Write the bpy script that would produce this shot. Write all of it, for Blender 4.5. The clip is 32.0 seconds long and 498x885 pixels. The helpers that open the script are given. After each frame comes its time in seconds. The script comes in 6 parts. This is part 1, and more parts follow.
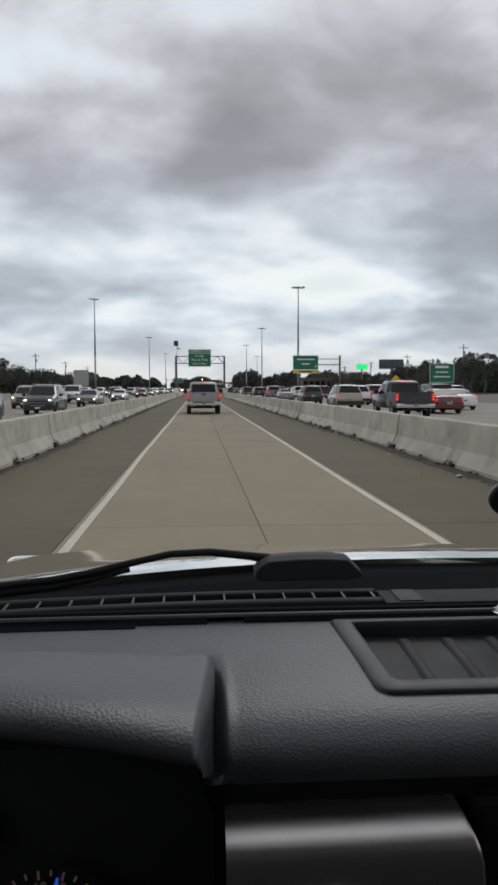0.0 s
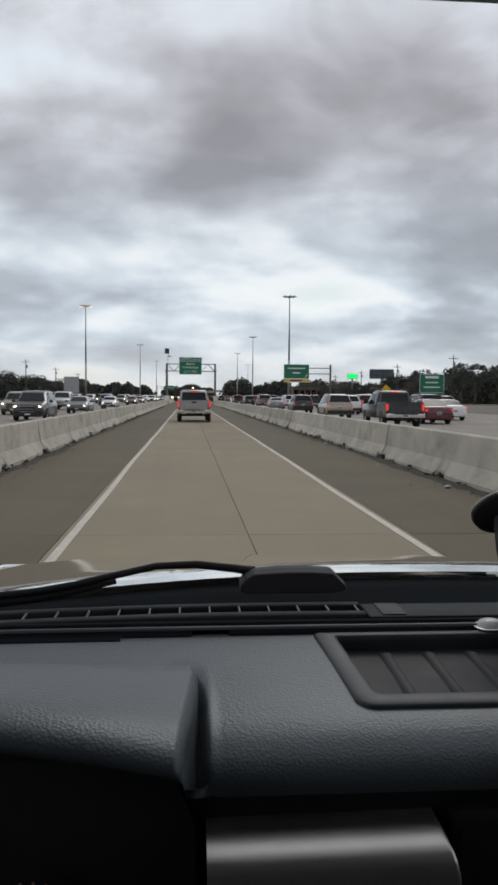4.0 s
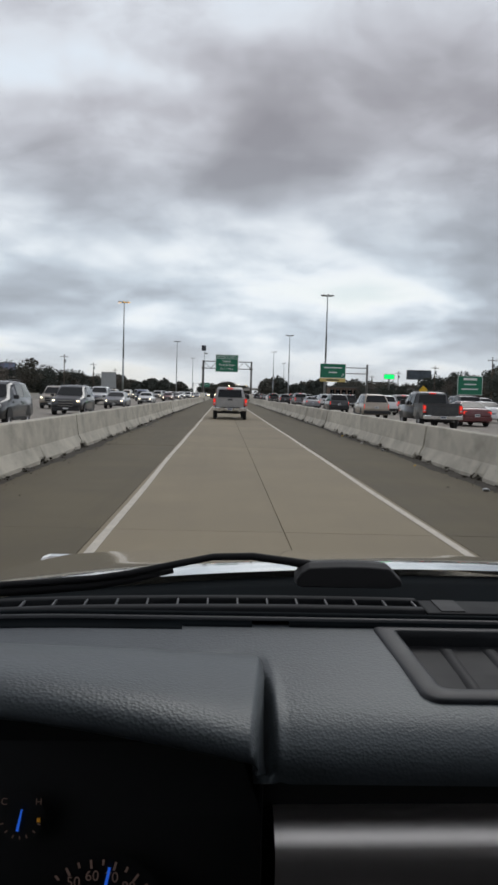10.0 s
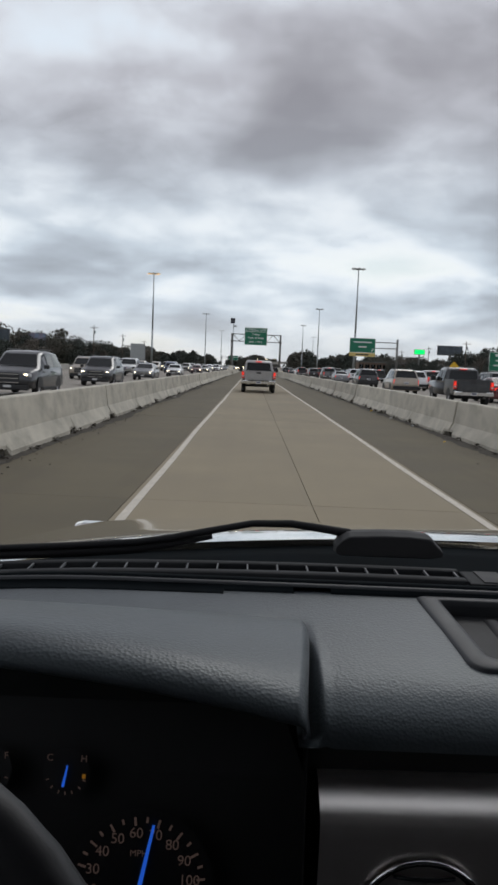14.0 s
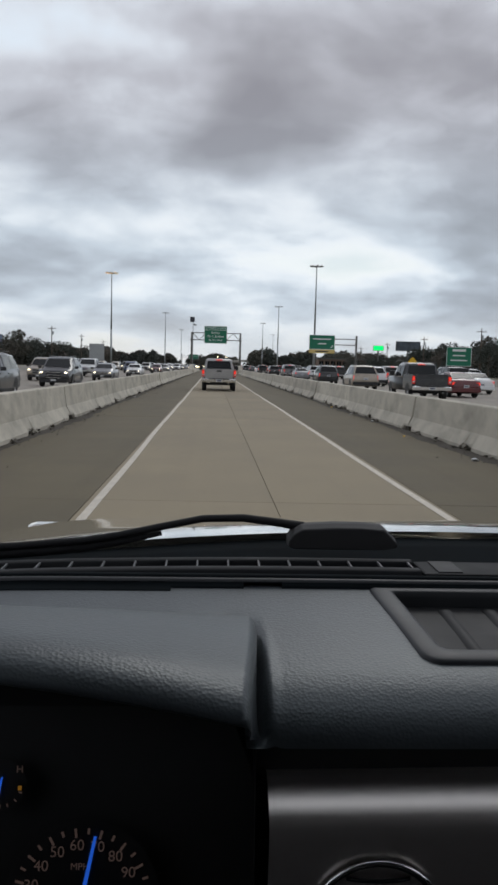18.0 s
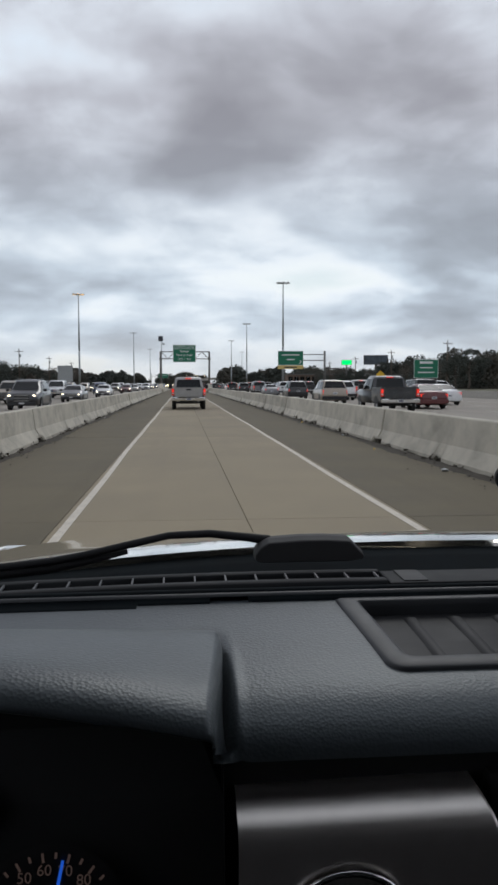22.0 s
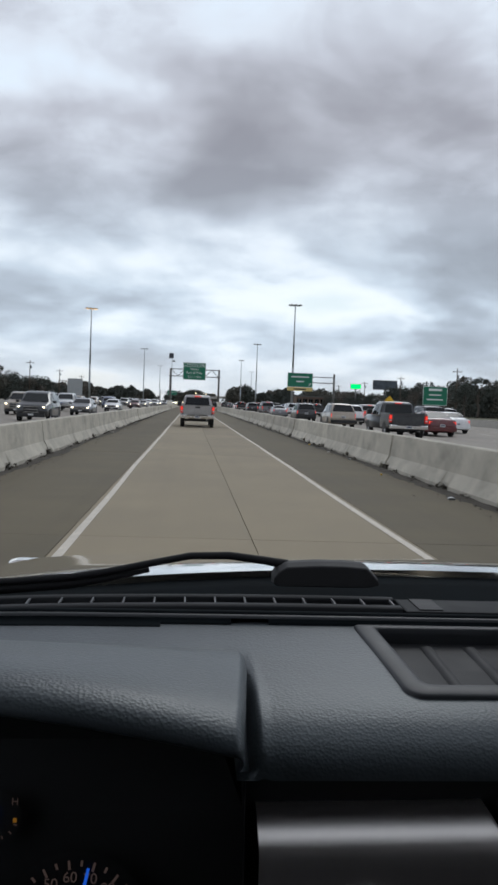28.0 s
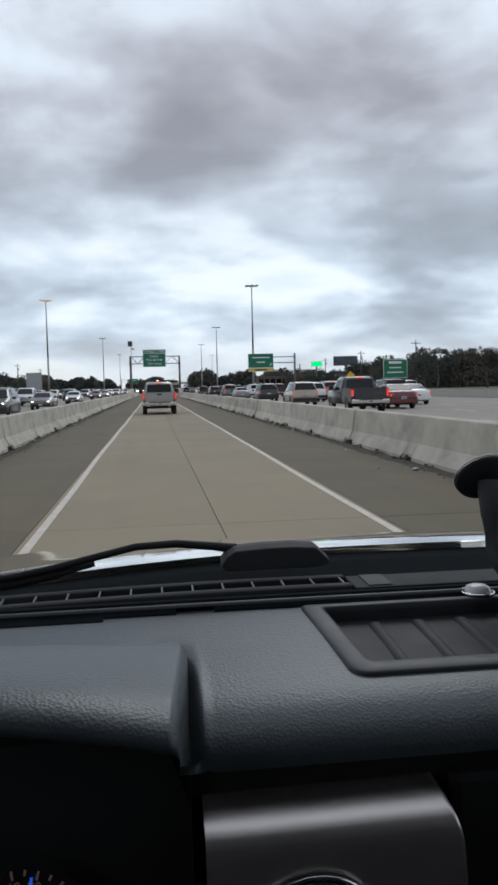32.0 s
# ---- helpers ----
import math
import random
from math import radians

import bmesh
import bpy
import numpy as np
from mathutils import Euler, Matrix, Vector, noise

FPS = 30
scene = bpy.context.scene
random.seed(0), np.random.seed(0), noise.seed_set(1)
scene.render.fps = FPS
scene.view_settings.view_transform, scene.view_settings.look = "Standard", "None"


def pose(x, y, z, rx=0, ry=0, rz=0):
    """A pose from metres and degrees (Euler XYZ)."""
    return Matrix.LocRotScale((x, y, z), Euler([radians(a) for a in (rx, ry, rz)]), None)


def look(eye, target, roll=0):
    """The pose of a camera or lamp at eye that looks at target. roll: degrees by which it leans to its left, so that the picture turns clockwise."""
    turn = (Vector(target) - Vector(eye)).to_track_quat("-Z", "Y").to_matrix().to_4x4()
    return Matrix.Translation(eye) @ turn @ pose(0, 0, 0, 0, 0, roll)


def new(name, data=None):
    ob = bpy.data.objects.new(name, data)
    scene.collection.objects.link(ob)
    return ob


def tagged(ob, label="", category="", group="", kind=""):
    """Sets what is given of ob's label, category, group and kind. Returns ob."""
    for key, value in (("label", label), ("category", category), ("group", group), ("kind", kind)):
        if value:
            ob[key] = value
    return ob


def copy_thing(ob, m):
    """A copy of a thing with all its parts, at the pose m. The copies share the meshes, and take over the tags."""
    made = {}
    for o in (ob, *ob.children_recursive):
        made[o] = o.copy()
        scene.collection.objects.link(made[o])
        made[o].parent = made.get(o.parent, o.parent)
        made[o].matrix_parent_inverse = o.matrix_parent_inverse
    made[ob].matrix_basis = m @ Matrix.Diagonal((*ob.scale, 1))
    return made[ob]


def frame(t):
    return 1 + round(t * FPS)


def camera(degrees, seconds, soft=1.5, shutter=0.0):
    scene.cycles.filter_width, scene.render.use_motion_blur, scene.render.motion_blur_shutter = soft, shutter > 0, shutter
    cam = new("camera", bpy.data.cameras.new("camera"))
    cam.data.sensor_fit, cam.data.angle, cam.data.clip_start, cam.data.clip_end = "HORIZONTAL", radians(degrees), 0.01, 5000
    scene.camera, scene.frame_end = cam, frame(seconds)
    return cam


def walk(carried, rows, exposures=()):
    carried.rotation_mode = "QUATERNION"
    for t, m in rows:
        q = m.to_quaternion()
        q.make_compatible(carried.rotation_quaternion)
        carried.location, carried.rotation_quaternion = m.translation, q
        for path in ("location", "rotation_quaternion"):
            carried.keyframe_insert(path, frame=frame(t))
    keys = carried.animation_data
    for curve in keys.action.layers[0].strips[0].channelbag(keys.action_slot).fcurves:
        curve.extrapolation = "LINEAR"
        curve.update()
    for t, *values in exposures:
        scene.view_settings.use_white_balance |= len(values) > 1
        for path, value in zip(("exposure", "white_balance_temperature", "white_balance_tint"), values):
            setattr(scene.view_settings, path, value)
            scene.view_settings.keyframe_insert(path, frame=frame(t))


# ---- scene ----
cam = camera(35.0, 32.0, soft=2.9)
PATH = [
    (0, (0.012, 0.106, 1.487), (0.142, 2.097, 1.351), -0.1),
    (0.5, (0.009, 0.11, 1.484), (0.142, 2.098, 1.307), 0.3),
    (1, (0.002, 0.094, 1.495), (0.127, 2.087, 1.377), 0.3),
    (1.5, (0.001, 0.1, 1.488), (0.131, 2.091, 1.353), 0.5),
    (2, (-0.003, 0.101, 1.484), (0.124, 2.092, 1.34), 0.9),
    (2.5, (0.009, 0.111, 1.483), (0.134, 2.101, 1.325), 0.1),
    (3, (0.006, 0.101, 1.491), (0.145, 2.089, 1.333), 0.3),
    (3.5, (0.021, 0.084, 1.504), (0.161, 2.077, 1.409), -0.3),
    (4, (0.016, 0.094, 1.496), (0.171, 2.085, 1.381), 0.5),
    (4.5, (-0.007, 0.089, 1.488), (0.157, 2.081, 1.403), 1.5),
    (6.5, (-0.013, 0.095, 1.489), (0.146, 2.087, 1.412), 2.7),
    (7, (-0.009, 0.101, 1.481), (0.124, 2.092, 1.351), 2.2),
    (7.5, (-0.027, 0.093, 1.483), (0.089, 2.086, 1.354), 2.8),
    (8, (-0.011, 0.089, 1.493), (0.124, 2.083, 1.405), 1.6),
    (8.5, (-0.012, 0.088, 1.491), (0.121, 2.081, 1.4), 1.9),
    (9, (-0.006, 0.073, 1.505), (0.119, 2.069, 1.464), 1.0),
    (9.5, (-0.016, 0.077, 1.499), (0.053, 2.074, 1.426), 1.1),
    (10, (-0.021, 0.09, 1.488), (0.047, 2.085, 1.367), 1.6),
    (10.5, (-0.021, 0.097, 1.48), (-0.001, 2.092, 1.341), 0.8),
    (11, (-0.017, 0.068, 1.507), (-0.05, 2.066, 1.421), -0.4),
    (11.5, (-0.037, 0.057, 1.508), (-0.098, 2.054, 1.419), 0.7),
    (12, (-0.012, 0.06, 1.519), (-0.084, 2.058, 1.457), -1.3),
    (12.5, (-0.019, 0.068, 1.51), (-0.086, 2.065, 1.428), -0.5),
    (13, (-0.024, 0.054, 1.518), (-0.102, 2.051, 1.458), -0.4),
    (13.5, (-0.04, 0.075, 1.495), (-0.053, 2.072, 1.384), 1.8),
    (14, (-0.041, 0.103, 1.475), (-0.04, 2.094, 1.285), 2.4),
    (14.5, (-0.042, 0.091, 1.484), (-0.053, 2.084, 1.315), 2.4),
    (15, (-0.045, 0.096, 1.479), (-0.038, 2.086, 1.276), 2.5),
    (15.5, (-0.034, 0.097, 1.482), (0.005, 2.089, 1.311), 2.2),
    (17.5, (-0.025, 0.141, 1.462), (0.081, 2.131, 1.283), 2.1),
    (18, (-0.021, 0.133, 1.464), (0.076, 2.121, 1.273), 1.5),
    (18.5, (-0.007, 0.131, 1.464), (0.097, 2.119, 1.27), 0.6),
    (19, (-0.001, 0.127, 1.467), (0.125, 2.115, 1.281), -0.2),
    (19.5, (-0.005, 0.128, 1.467), (0.137, 2.116, 1.3), -0.1),
    (20, (-0.014, 0.127, 1.467), (0.137, 2.115, 1.313), 0.2),
    (20.5, (-0.007, 0.126, 1.471), (0.14, 2.115, 1.317), -0.4),
    (21, (-0.005, 0.121, 1.472), (0.147, 2.11, 1.323), -0.7),
    (21.5, (0.0, 0.131, 1.465), (0.153, 2.119, 1.316), -0.5),
    (22, (-0.009, 0.129, 1.461), (0.159, 2.117, 1.314), -0.1),
    (22.5, (0.012, 0.13, 1.468), (0.179, 2.118, 1.323), -1.0),
    (23, (0.014, 0.127, 1.469), (0.185, 2.114, 1.316), -1.1),
    (23.5, (0.004, 0.131, 1.463), (0.176, 2.118, 1.308), -0.6),
    (24, (0.0, 0.118, 1.468), (0.169, 2.106, 1.331), -0.7),
    (24.5, (0.012, 0.12, 1.471), (0.19, 2.109, 1.367), -0.9),
    (25, (-0.001, 0.109, 1.476), (0.197, 2.098, 1.395), 0.1),
    (25.5, (-0.013, 0.11, 1.471), (0.186, 2.098, 1.382), 0.6),
    (27.5, (-0.021, 0.094, 1.476), (0.136, 2.086, 1.386), 1.0),
    (28, (-0.037, 0.1, 1.471), (0.114, 2.092, 1.374), 2.2),
    (28.5, (-0.062, 0.094, 1.464), (0.068, 2.086, 1.353), 3.0),
    (29, (-0.044, 0.099, 1.463), (0.094, 2.09, 1.346), 2.6),
    (29.5, (-0.023, 0.106, 1.468), (0.126, 2.096, 1.338), 1.0),
    (30, (-0.069, 0.105, 1.447), (0.044, 2.094, 1.271), 3.6),
    (30.5, (-0.048, 0.092, 1.466), (0.058, 2.085, 1.338), 0.9),
    (31, (-0.011, 0.091, 1.482), (0.128, 2.084, 1.381), -2.1),
    (31.5, (0.02, 0.11, 1.481), (0.212, 2.098, 1.373), -3.2),
    (32, (0.002, 0.118, 1.471), (0.24, 2.098, 1.331), -1.3),
]
walk(cam, [(t, look(eye, target, roll)) for t, eye, target, roll in PATH],
     exposures=[(0.0, 0.0, 6500, 10), (13.0, 0.0, 6420, 10), (20.0, 0.0, 6350, 10), (28.0, 0.12, 6150, 9), (32.0, 0.13, 6100, 8.5)])

# ---------------------------------------------------------------- world and light
world = bpy.data.worlds.new("overcast_sky")
scene.world = world
world.use_nodes = True


def build_sky(w):
    nt = w.node_tree
    nt.nodes.clear()
    N, L = nt.nodes.new, nt.links.new

    def math_node(op, a, b=None, c=None, clamp=False):
        n = N("ShaderNodeMath")
        n.operation, n.use_clamp = op, clamp
        for i, v in enumerate((a, b, c)):
            if v is None:
                continue
            if isinstance(v, (int, float)):
                n.inputs[i].default_value = v
            else:
                L(v, n.inputs[i])
        return n.outputs[0]

    out, bg = N("ShaderNodeOutputWorld"), N("ShaderNodeBackground")
    tc, sep = N("ShaderNodeTexCoord"), N("ShaderNodeSeparateXYZ")
    L(tc.outputs["Generated"], sep.inputs[0])
    up = math_node("MAXIMUM", sep.outputs[2], 0.0)
    den = math_node("ADD", up, 0.27)
    px, py = math_node("DIVIDE", sep.outputs[0], den), math_node("DIVIDE", sep.outputs[1], den)
    flat = N("ShaderNodeCombineXYZ")
    L(px, flat.inputs[0]), L(py, flat.inputs[1])

    def cloud(scale, detail, rough, offset, distortion=0.0, stretch=1.0):
        m = N("ShaderNodeMapping")
        m.inputs["Location"].default_value = offset
        m.inputs["Scale"].default_value = (scale * stretch, scale, 1)
        L(flat.outputs[0], m.inputs["Vector"])
        n = N("ShaderNodeTexNoise")
        n.inputs["Scale"].default_value = 1.0
        n.inputs["Detail"].default_value = detail
        n.inputs["Roughness"].default_value = rough
        n.inputs["Distortion"].default_value = distortion
        L(m.outputs[0], n.inputs["Vector"])
        return n.outputs["Fac"]

    def ramp_of(value, stops):
        r = N("ShaderNodeValToRGB")
        L(value, r.inputs[0])
        e = r.color_ramp.elements
        e[0].position, e[0].color = stops[0][0], (*stops[0][1], 1)
        e[1].position, e[1].color = stops[-1][0], (*stops[-1][1], 1)
        for pos, col in stops[1:-1]:
            e.new(pos).color = (*col, 1)
        return r.outputs[0]

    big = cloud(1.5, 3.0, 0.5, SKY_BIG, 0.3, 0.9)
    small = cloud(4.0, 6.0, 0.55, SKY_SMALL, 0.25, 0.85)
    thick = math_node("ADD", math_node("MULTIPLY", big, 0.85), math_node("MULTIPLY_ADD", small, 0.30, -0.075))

    # rounder heaps on the underside of the deck
    heap_map, heap = N("ShaderNodeMapping"), N("ShaderNodeTexNoise")
    heap_map.inputs["Scale"].default_value = (5.0, 5.0, 7.5)
    heap_map.inputs["Location"].default_value = (1.7, 0.4, 2.2)
    L(tc.outputs["Generated"], heap_map.inputs["Vector"]), L(heap_map.outputs[0], heap.inputs["Vector"])
    heap.inputs["Scale"].default_value, heap.inputs["Detail"].default_value, heap.inputs["Roughness"].default_value = 1.0, 7.0, 0.58
    heap.inputs["Distortion"].default_value = 0.5
    thick = math_node("ADD", thick, math_node("MULTIPLY_ADD", heap.outputs["Fac"], 0.30, -0.15))

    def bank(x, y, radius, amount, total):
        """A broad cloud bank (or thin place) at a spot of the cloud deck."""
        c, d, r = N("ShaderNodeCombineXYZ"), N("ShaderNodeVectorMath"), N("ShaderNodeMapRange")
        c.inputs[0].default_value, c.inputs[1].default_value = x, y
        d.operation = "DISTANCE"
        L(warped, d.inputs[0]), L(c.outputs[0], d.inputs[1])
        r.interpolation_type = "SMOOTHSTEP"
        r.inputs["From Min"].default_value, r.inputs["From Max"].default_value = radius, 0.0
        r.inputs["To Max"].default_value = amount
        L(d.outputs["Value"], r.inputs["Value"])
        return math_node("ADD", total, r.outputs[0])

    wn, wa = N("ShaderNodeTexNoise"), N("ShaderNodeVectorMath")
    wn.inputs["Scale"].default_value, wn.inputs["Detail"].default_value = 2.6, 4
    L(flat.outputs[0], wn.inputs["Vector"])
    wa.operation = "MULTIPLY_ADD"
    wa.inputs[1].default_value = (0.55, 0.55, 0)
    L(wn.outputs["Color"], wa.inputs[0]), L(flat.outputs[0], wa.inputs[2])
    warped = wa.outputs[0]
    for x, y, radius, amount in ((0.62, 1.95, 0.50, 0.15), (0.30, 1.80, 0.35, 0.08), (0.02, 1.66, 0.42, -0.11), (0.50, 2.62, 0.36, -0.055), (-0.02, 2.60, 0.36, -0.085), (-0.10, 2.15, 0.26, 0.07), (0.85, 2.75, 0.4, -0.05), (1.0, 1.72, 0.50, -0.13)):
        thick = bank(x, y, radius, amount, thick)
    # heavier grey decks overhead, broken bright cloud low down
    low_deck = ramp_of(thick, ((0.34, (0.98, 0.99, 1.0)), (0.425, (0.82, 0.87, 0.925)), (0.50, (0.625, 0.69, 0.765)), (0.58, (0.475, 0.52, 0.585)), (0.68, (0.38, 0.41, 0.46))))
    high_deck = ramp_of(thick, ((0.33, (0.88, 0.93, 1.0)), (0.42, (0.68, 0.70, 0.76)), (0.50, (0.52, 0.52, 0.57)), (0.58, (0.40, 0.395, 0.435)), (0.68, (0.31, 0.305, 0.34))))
    rise = N("ShaderNodeMapRange")
    rise.interpolation_type = "SMOOTHSTEP"
    rise.inputs["From Min"].default_value, rise.inputs["From Max"].default_value = 0.12, 0.34
    L(sep.outputs[2], rise.inputs["Value"])
    decks = N("ShaderNodeMixRGB")
    L(rise.outputs[0], decks.inputs[0]), L(low_deck, decks.inputs[1]), L(high_deck, decks.inputs[2])
    # clear blue gaps of real sky where the cloud is thinnest
    sky = N("ShaderNodeTexSky")
    sky.sky_type, sky.sun_disc = "NISHITA", False
    sky.sun_elevation, sky.sun_rotation = radians(14), radians(165)
    sky_scaled = N("ShaderNodeVectorMath")
    sky_scaled.operation = "SCALE"
    sky_scaled.inputs["Scale"].default_value = 0.11
    L(sky.outputs[0], sky_scaled.inputs[0])
    gap = N("ShaderNodeMapRange")
    gap.inputs["From Min"].default_value, gap.inputs["From Max"].default_value = 0.40, 0.24
    gap.inputs["To Max"].default_value = 0.35
    L(thick, gap.inputs["Value"])
    m1 = N("ShaderNodeMixRGB")
    L(gap.outputs[0], m1.inputs[0]), L(decks.outputs[0], m1.inputs[1]), L(sky_scaled.outputs[0], m1.inputs[2])
    # pale haze along the horizon
    low = N("ShaderNodeMapRange")
    low.interpolation_type = "SMOOTHSTEP"
    low.inputs["From Min"].default_value, low.inputs["From Max"].default_value = 0.085, 0.0
    low.inputs["To Max"].default_value = 0.62
    L(sep.outputs[2], low.inputs["Value"])
    m2 = N("ShaderNodeMixRGB")
    m2.inputs[2].default_value = (0.69, 0.685, 0.68, 1)
    L(low.outputs[0], m2.inputs[0]), L(m1.outputs[0], m2.inputs[1])
    L(m2.outputs[0], bg.inputs["Color"])
    bg.inputs["Strength"].default_value = SKY_STRENGTH
    L(bg.outputs[0], out.inputs["Surface"])


SKY_BIG, SKY_SMALL, SKY_STRENGTH = (0.35, 0.1, 0.0), (3.1, 1.7, 0.0), 1.0
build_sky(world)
sun = new("sun", bpy.data.lights.new("sun", "SUN"))
sun.data.energy, sun.data.angle, sun.data.color = 0.5, radians(25), (1.0, 0.97, 0.93)
sun.matrix_world = look((0, 0, 60), (-20, -60, 0)).copy()

# ---------------------------------------------------------------- materials


def material(name, colour, rough=0.6, metal=0.0, scale=4.0, vary=0.25, bump=0.0, bump_scale=60.0, stain=0.0, stain_scale=0.6,
             stain_colour=(0.05, 0.045, 0.04), coat=0.0, per_object=0.0, spec=0.5, emit=None, strength=0.0, rough_vary=0.1, streak=None):
    """A procedural surface: grain and blotches on a base colour, optional stains, bump, coat and glow."""
    m = bpy.data.materials.new(name)
    m.use_nodes = True
    nt = m.node_tree
    N, L = nt.nodes.new, nt.links.new
    b = nt.nodes["Principled BSDF"]
    b.inputs["Roughness"].default_value, b.inputs["Metallic"].default_value = rough, metal
    b.inputs["Specular IOR Level"].default_value = spec
    b.inputs["Coat Weight"].default_value, b.inputs["Coat Roughness"].default_value = coat, 0.04
    if emit:
        b.inputs["Emission Color"].default_value, b.inputs["Emission Strength"].default_value = (*emit, 1), strength
    tc = N("ShaderNodeTexCoord")
    where = tc.outputs["Object"]
    if per_object:   # alike pieces carry different patches of the pattern
        info = N("ShaderNodeObjectInfo")
        spread, shift = N("ShaderNodeMath"), N("ShaderNodeVectorMath")
        spread.operation, spread.inputs[1].default_value = "MULTIPLY", 61.0
        L(info.outputs["Random"], spread.inputs[0])
        L(where, shift.inputs[0]), L(spread.outputs[0], shift.inputs[1])
        where = shift.outputs[0]
    n1 = N("ShaderNodeTexNoise")
    n1.inputs["Scale"].default_value, n1.inputs["Detail"].default_value = scale, 6
    L(where, n1.inputs["Vector"])
    r = N("ShaderNodeValToRGB")
    r.color_ramp.elements[0].position, r.color_ramp.elements[1].position = 0.3, 0.7
    lo, hi = [c * (1 - vary) for c in colour], [min(1, c * (1 + vary)) for c in colour]
    r.color_ramp.elements[0].color, r.color_ramp.elements[1].color = (*lo, 1), (*hi, 1)
    L(n1.outputs["Fac"], r.inputs[0])
    col = r.outputs[0]
    if per_object:
        mr = N("ShaderNodeMapRange")
        mr.inputs["To Min"].default_value, mr.inputs["To Max"].default_value = 1 - per_object, 1 + per_object
        L(info.outputs["Random"], mr.inputs["Value"])
        vm = N("ShaderNodeVectorMath")
        vm.operation = "SCALE"
        L(col, vm.inputs[0]), L(mr.outputs[0], vm.inputs["Scale"])
        col = vm.outputs[0]
    if stain:
        n2 = N("ShaderNodeTexNoise")
        n2.inputs["Scale"].default_value, n2.inputs["Detail"].default_value, n2.inputs["Roughness"].default_value = stain_scale, 8, 0.65
        if streak:
            mp = N("ShaderNodeMapping")
            mp.inputs["Scale"].default_value = streak
            L(where, mp.inputs["Vector"]), L(mp.outputs[0], n2.inputs["Vector"])
        else:
            L(where, n2.inputs["Vector"])
        mr2 = N("ShaderNodeMapRange")
        mr2.inputs["From Min"].default_value, mr2.inputs["From Max"].default_value = 0.46, 0.68
        mr2.inputs["To Max"].default_value = stain
        L(n2.outputs["Fac"], mr2.inputs["Value"])
        mx = N("ShaderNodeMixRGB")
        mx.inputs[2].default_value = (*stain_colour, 1)
        L(mr2.outputs[0], mx.inputs[0]), L(col, mx.inputs[1])
        col = mx.outputs[0]
    L(col, b.inputs["Base Color"])
    if rough_vary:
        mr3 = N("ShaderNodeMapRange")
        mr3.inputs["To Min"].default_value, mr3.inputs["To Max"].default_value = max(0, rough - rough_vary), min(1, rough + rough_vary)
        L(n1.outputs["Fac"], mr3.inputs["Value"]), L(mr3.outputs[0], b.inputs["Roughness"])
    if bump:
        n3 = N("ShaderNodeTexNoise")
        n3.inputs["Scale"].default_value, n3.inputs["Detail"].default_value = bump_scale, 4
        bp = N("ShaderNodeBump")
        bp.inputs["Strength"].default_value, bp.inputs["Distance"].default_value = bump, 0.3 / bump_scale
        L(where, n3.inputs["Vector"]), L(n3.outputs["Fac"], bp.inputs["Height"]), L(bp.outputs[0], b.inputs["Normal"])
    return m


def leather_material(name, colour, rough):
    """Moulded soft-touch plastic with a pebbled leather grain."""
    m = material(name, colour, rough, vary=0.2, scale=9, rough_vary=0.06, spec=0.5)
    nt = m.node_tree
    N, L = nt.nodes.new, nt.links.new
    tc, mp, v = N("ShaderNodeTexCoord"), N("ShaderNodeMapping"), N("ShaderNodeTexVoronoi")
    mp.inputs["Scale"].default_value = (1.0, 1.15, 1.0)
    v.inputs["Scale"].default_value = 310
    v.feature = "SMOOTH_F1"
    v.inputs["Smoothness"].default_value = 0.35
    n = N("ShaderNodeTexNoise")
    n.inputs["Scale"].default_value, n.inputs["Detail"].default_value = 120, 3
    L(tc.outputs["Object"], mp.inputs["Vector"]), L(mp.outputs[0], v.inputs["Vector"]), L(tc.outputs["Object"], n.inputs["Vector"])
    add = N("ShaderNodeMath")
    add.operation, add.inputs[1].default_value = "MULTIPLY_ADD", 0.35
    L(n.outputs["Fac"], add.inputs[0]), L(v.outputs["Distance"], add.inputs[2])
    bp = N("ShaderNodeBump")
    bp.inputs["Strength"].default_value, bp.inputs["Distance"].default_value = 0.34, 0.0010
    nt.nodes["Principled BSDF"].inputs["Specular Tint"].default_value = (0.90, 0.975, 1.0, 1)
    L(add.outputs[0], bp.inputs["Height"]), L(bp.outputs[0], nt.nodes["Principled BSDF"].inputs["Normal"])
    return m


def glass_pane(name, tint=(1, 1, 1)):
    m = bpy.data.materials.new(name)
    m.use_nodes = True
    nt = m.node_tree
    nt.nodes.clear()
    N, L = nt.nodes.new, nt.links.new
    out, tr, gl, fr, mx = N("ShaderNodeOutputMaterial"), N("ShaderNodeBsdfTransparent"), N("ShaderNodeBsdfGlossy"), N("ShaderNodeFresnel"), N("ShaderNodeMixShader")
    tr.inputs[0].default_value = (*tint, 1)
    gl.inputs["Roughness"].default_value = 0.0
    fr.inputs[0].default_value = 1.18
    L(fr.outputs[0], mx.inputs[0]), L(tr.outputs[0], mx.inputs[1]), L(gl.outputs[0], mx.inputs[2]), L(mx.outputs[0], out.inputs[0])
    return m


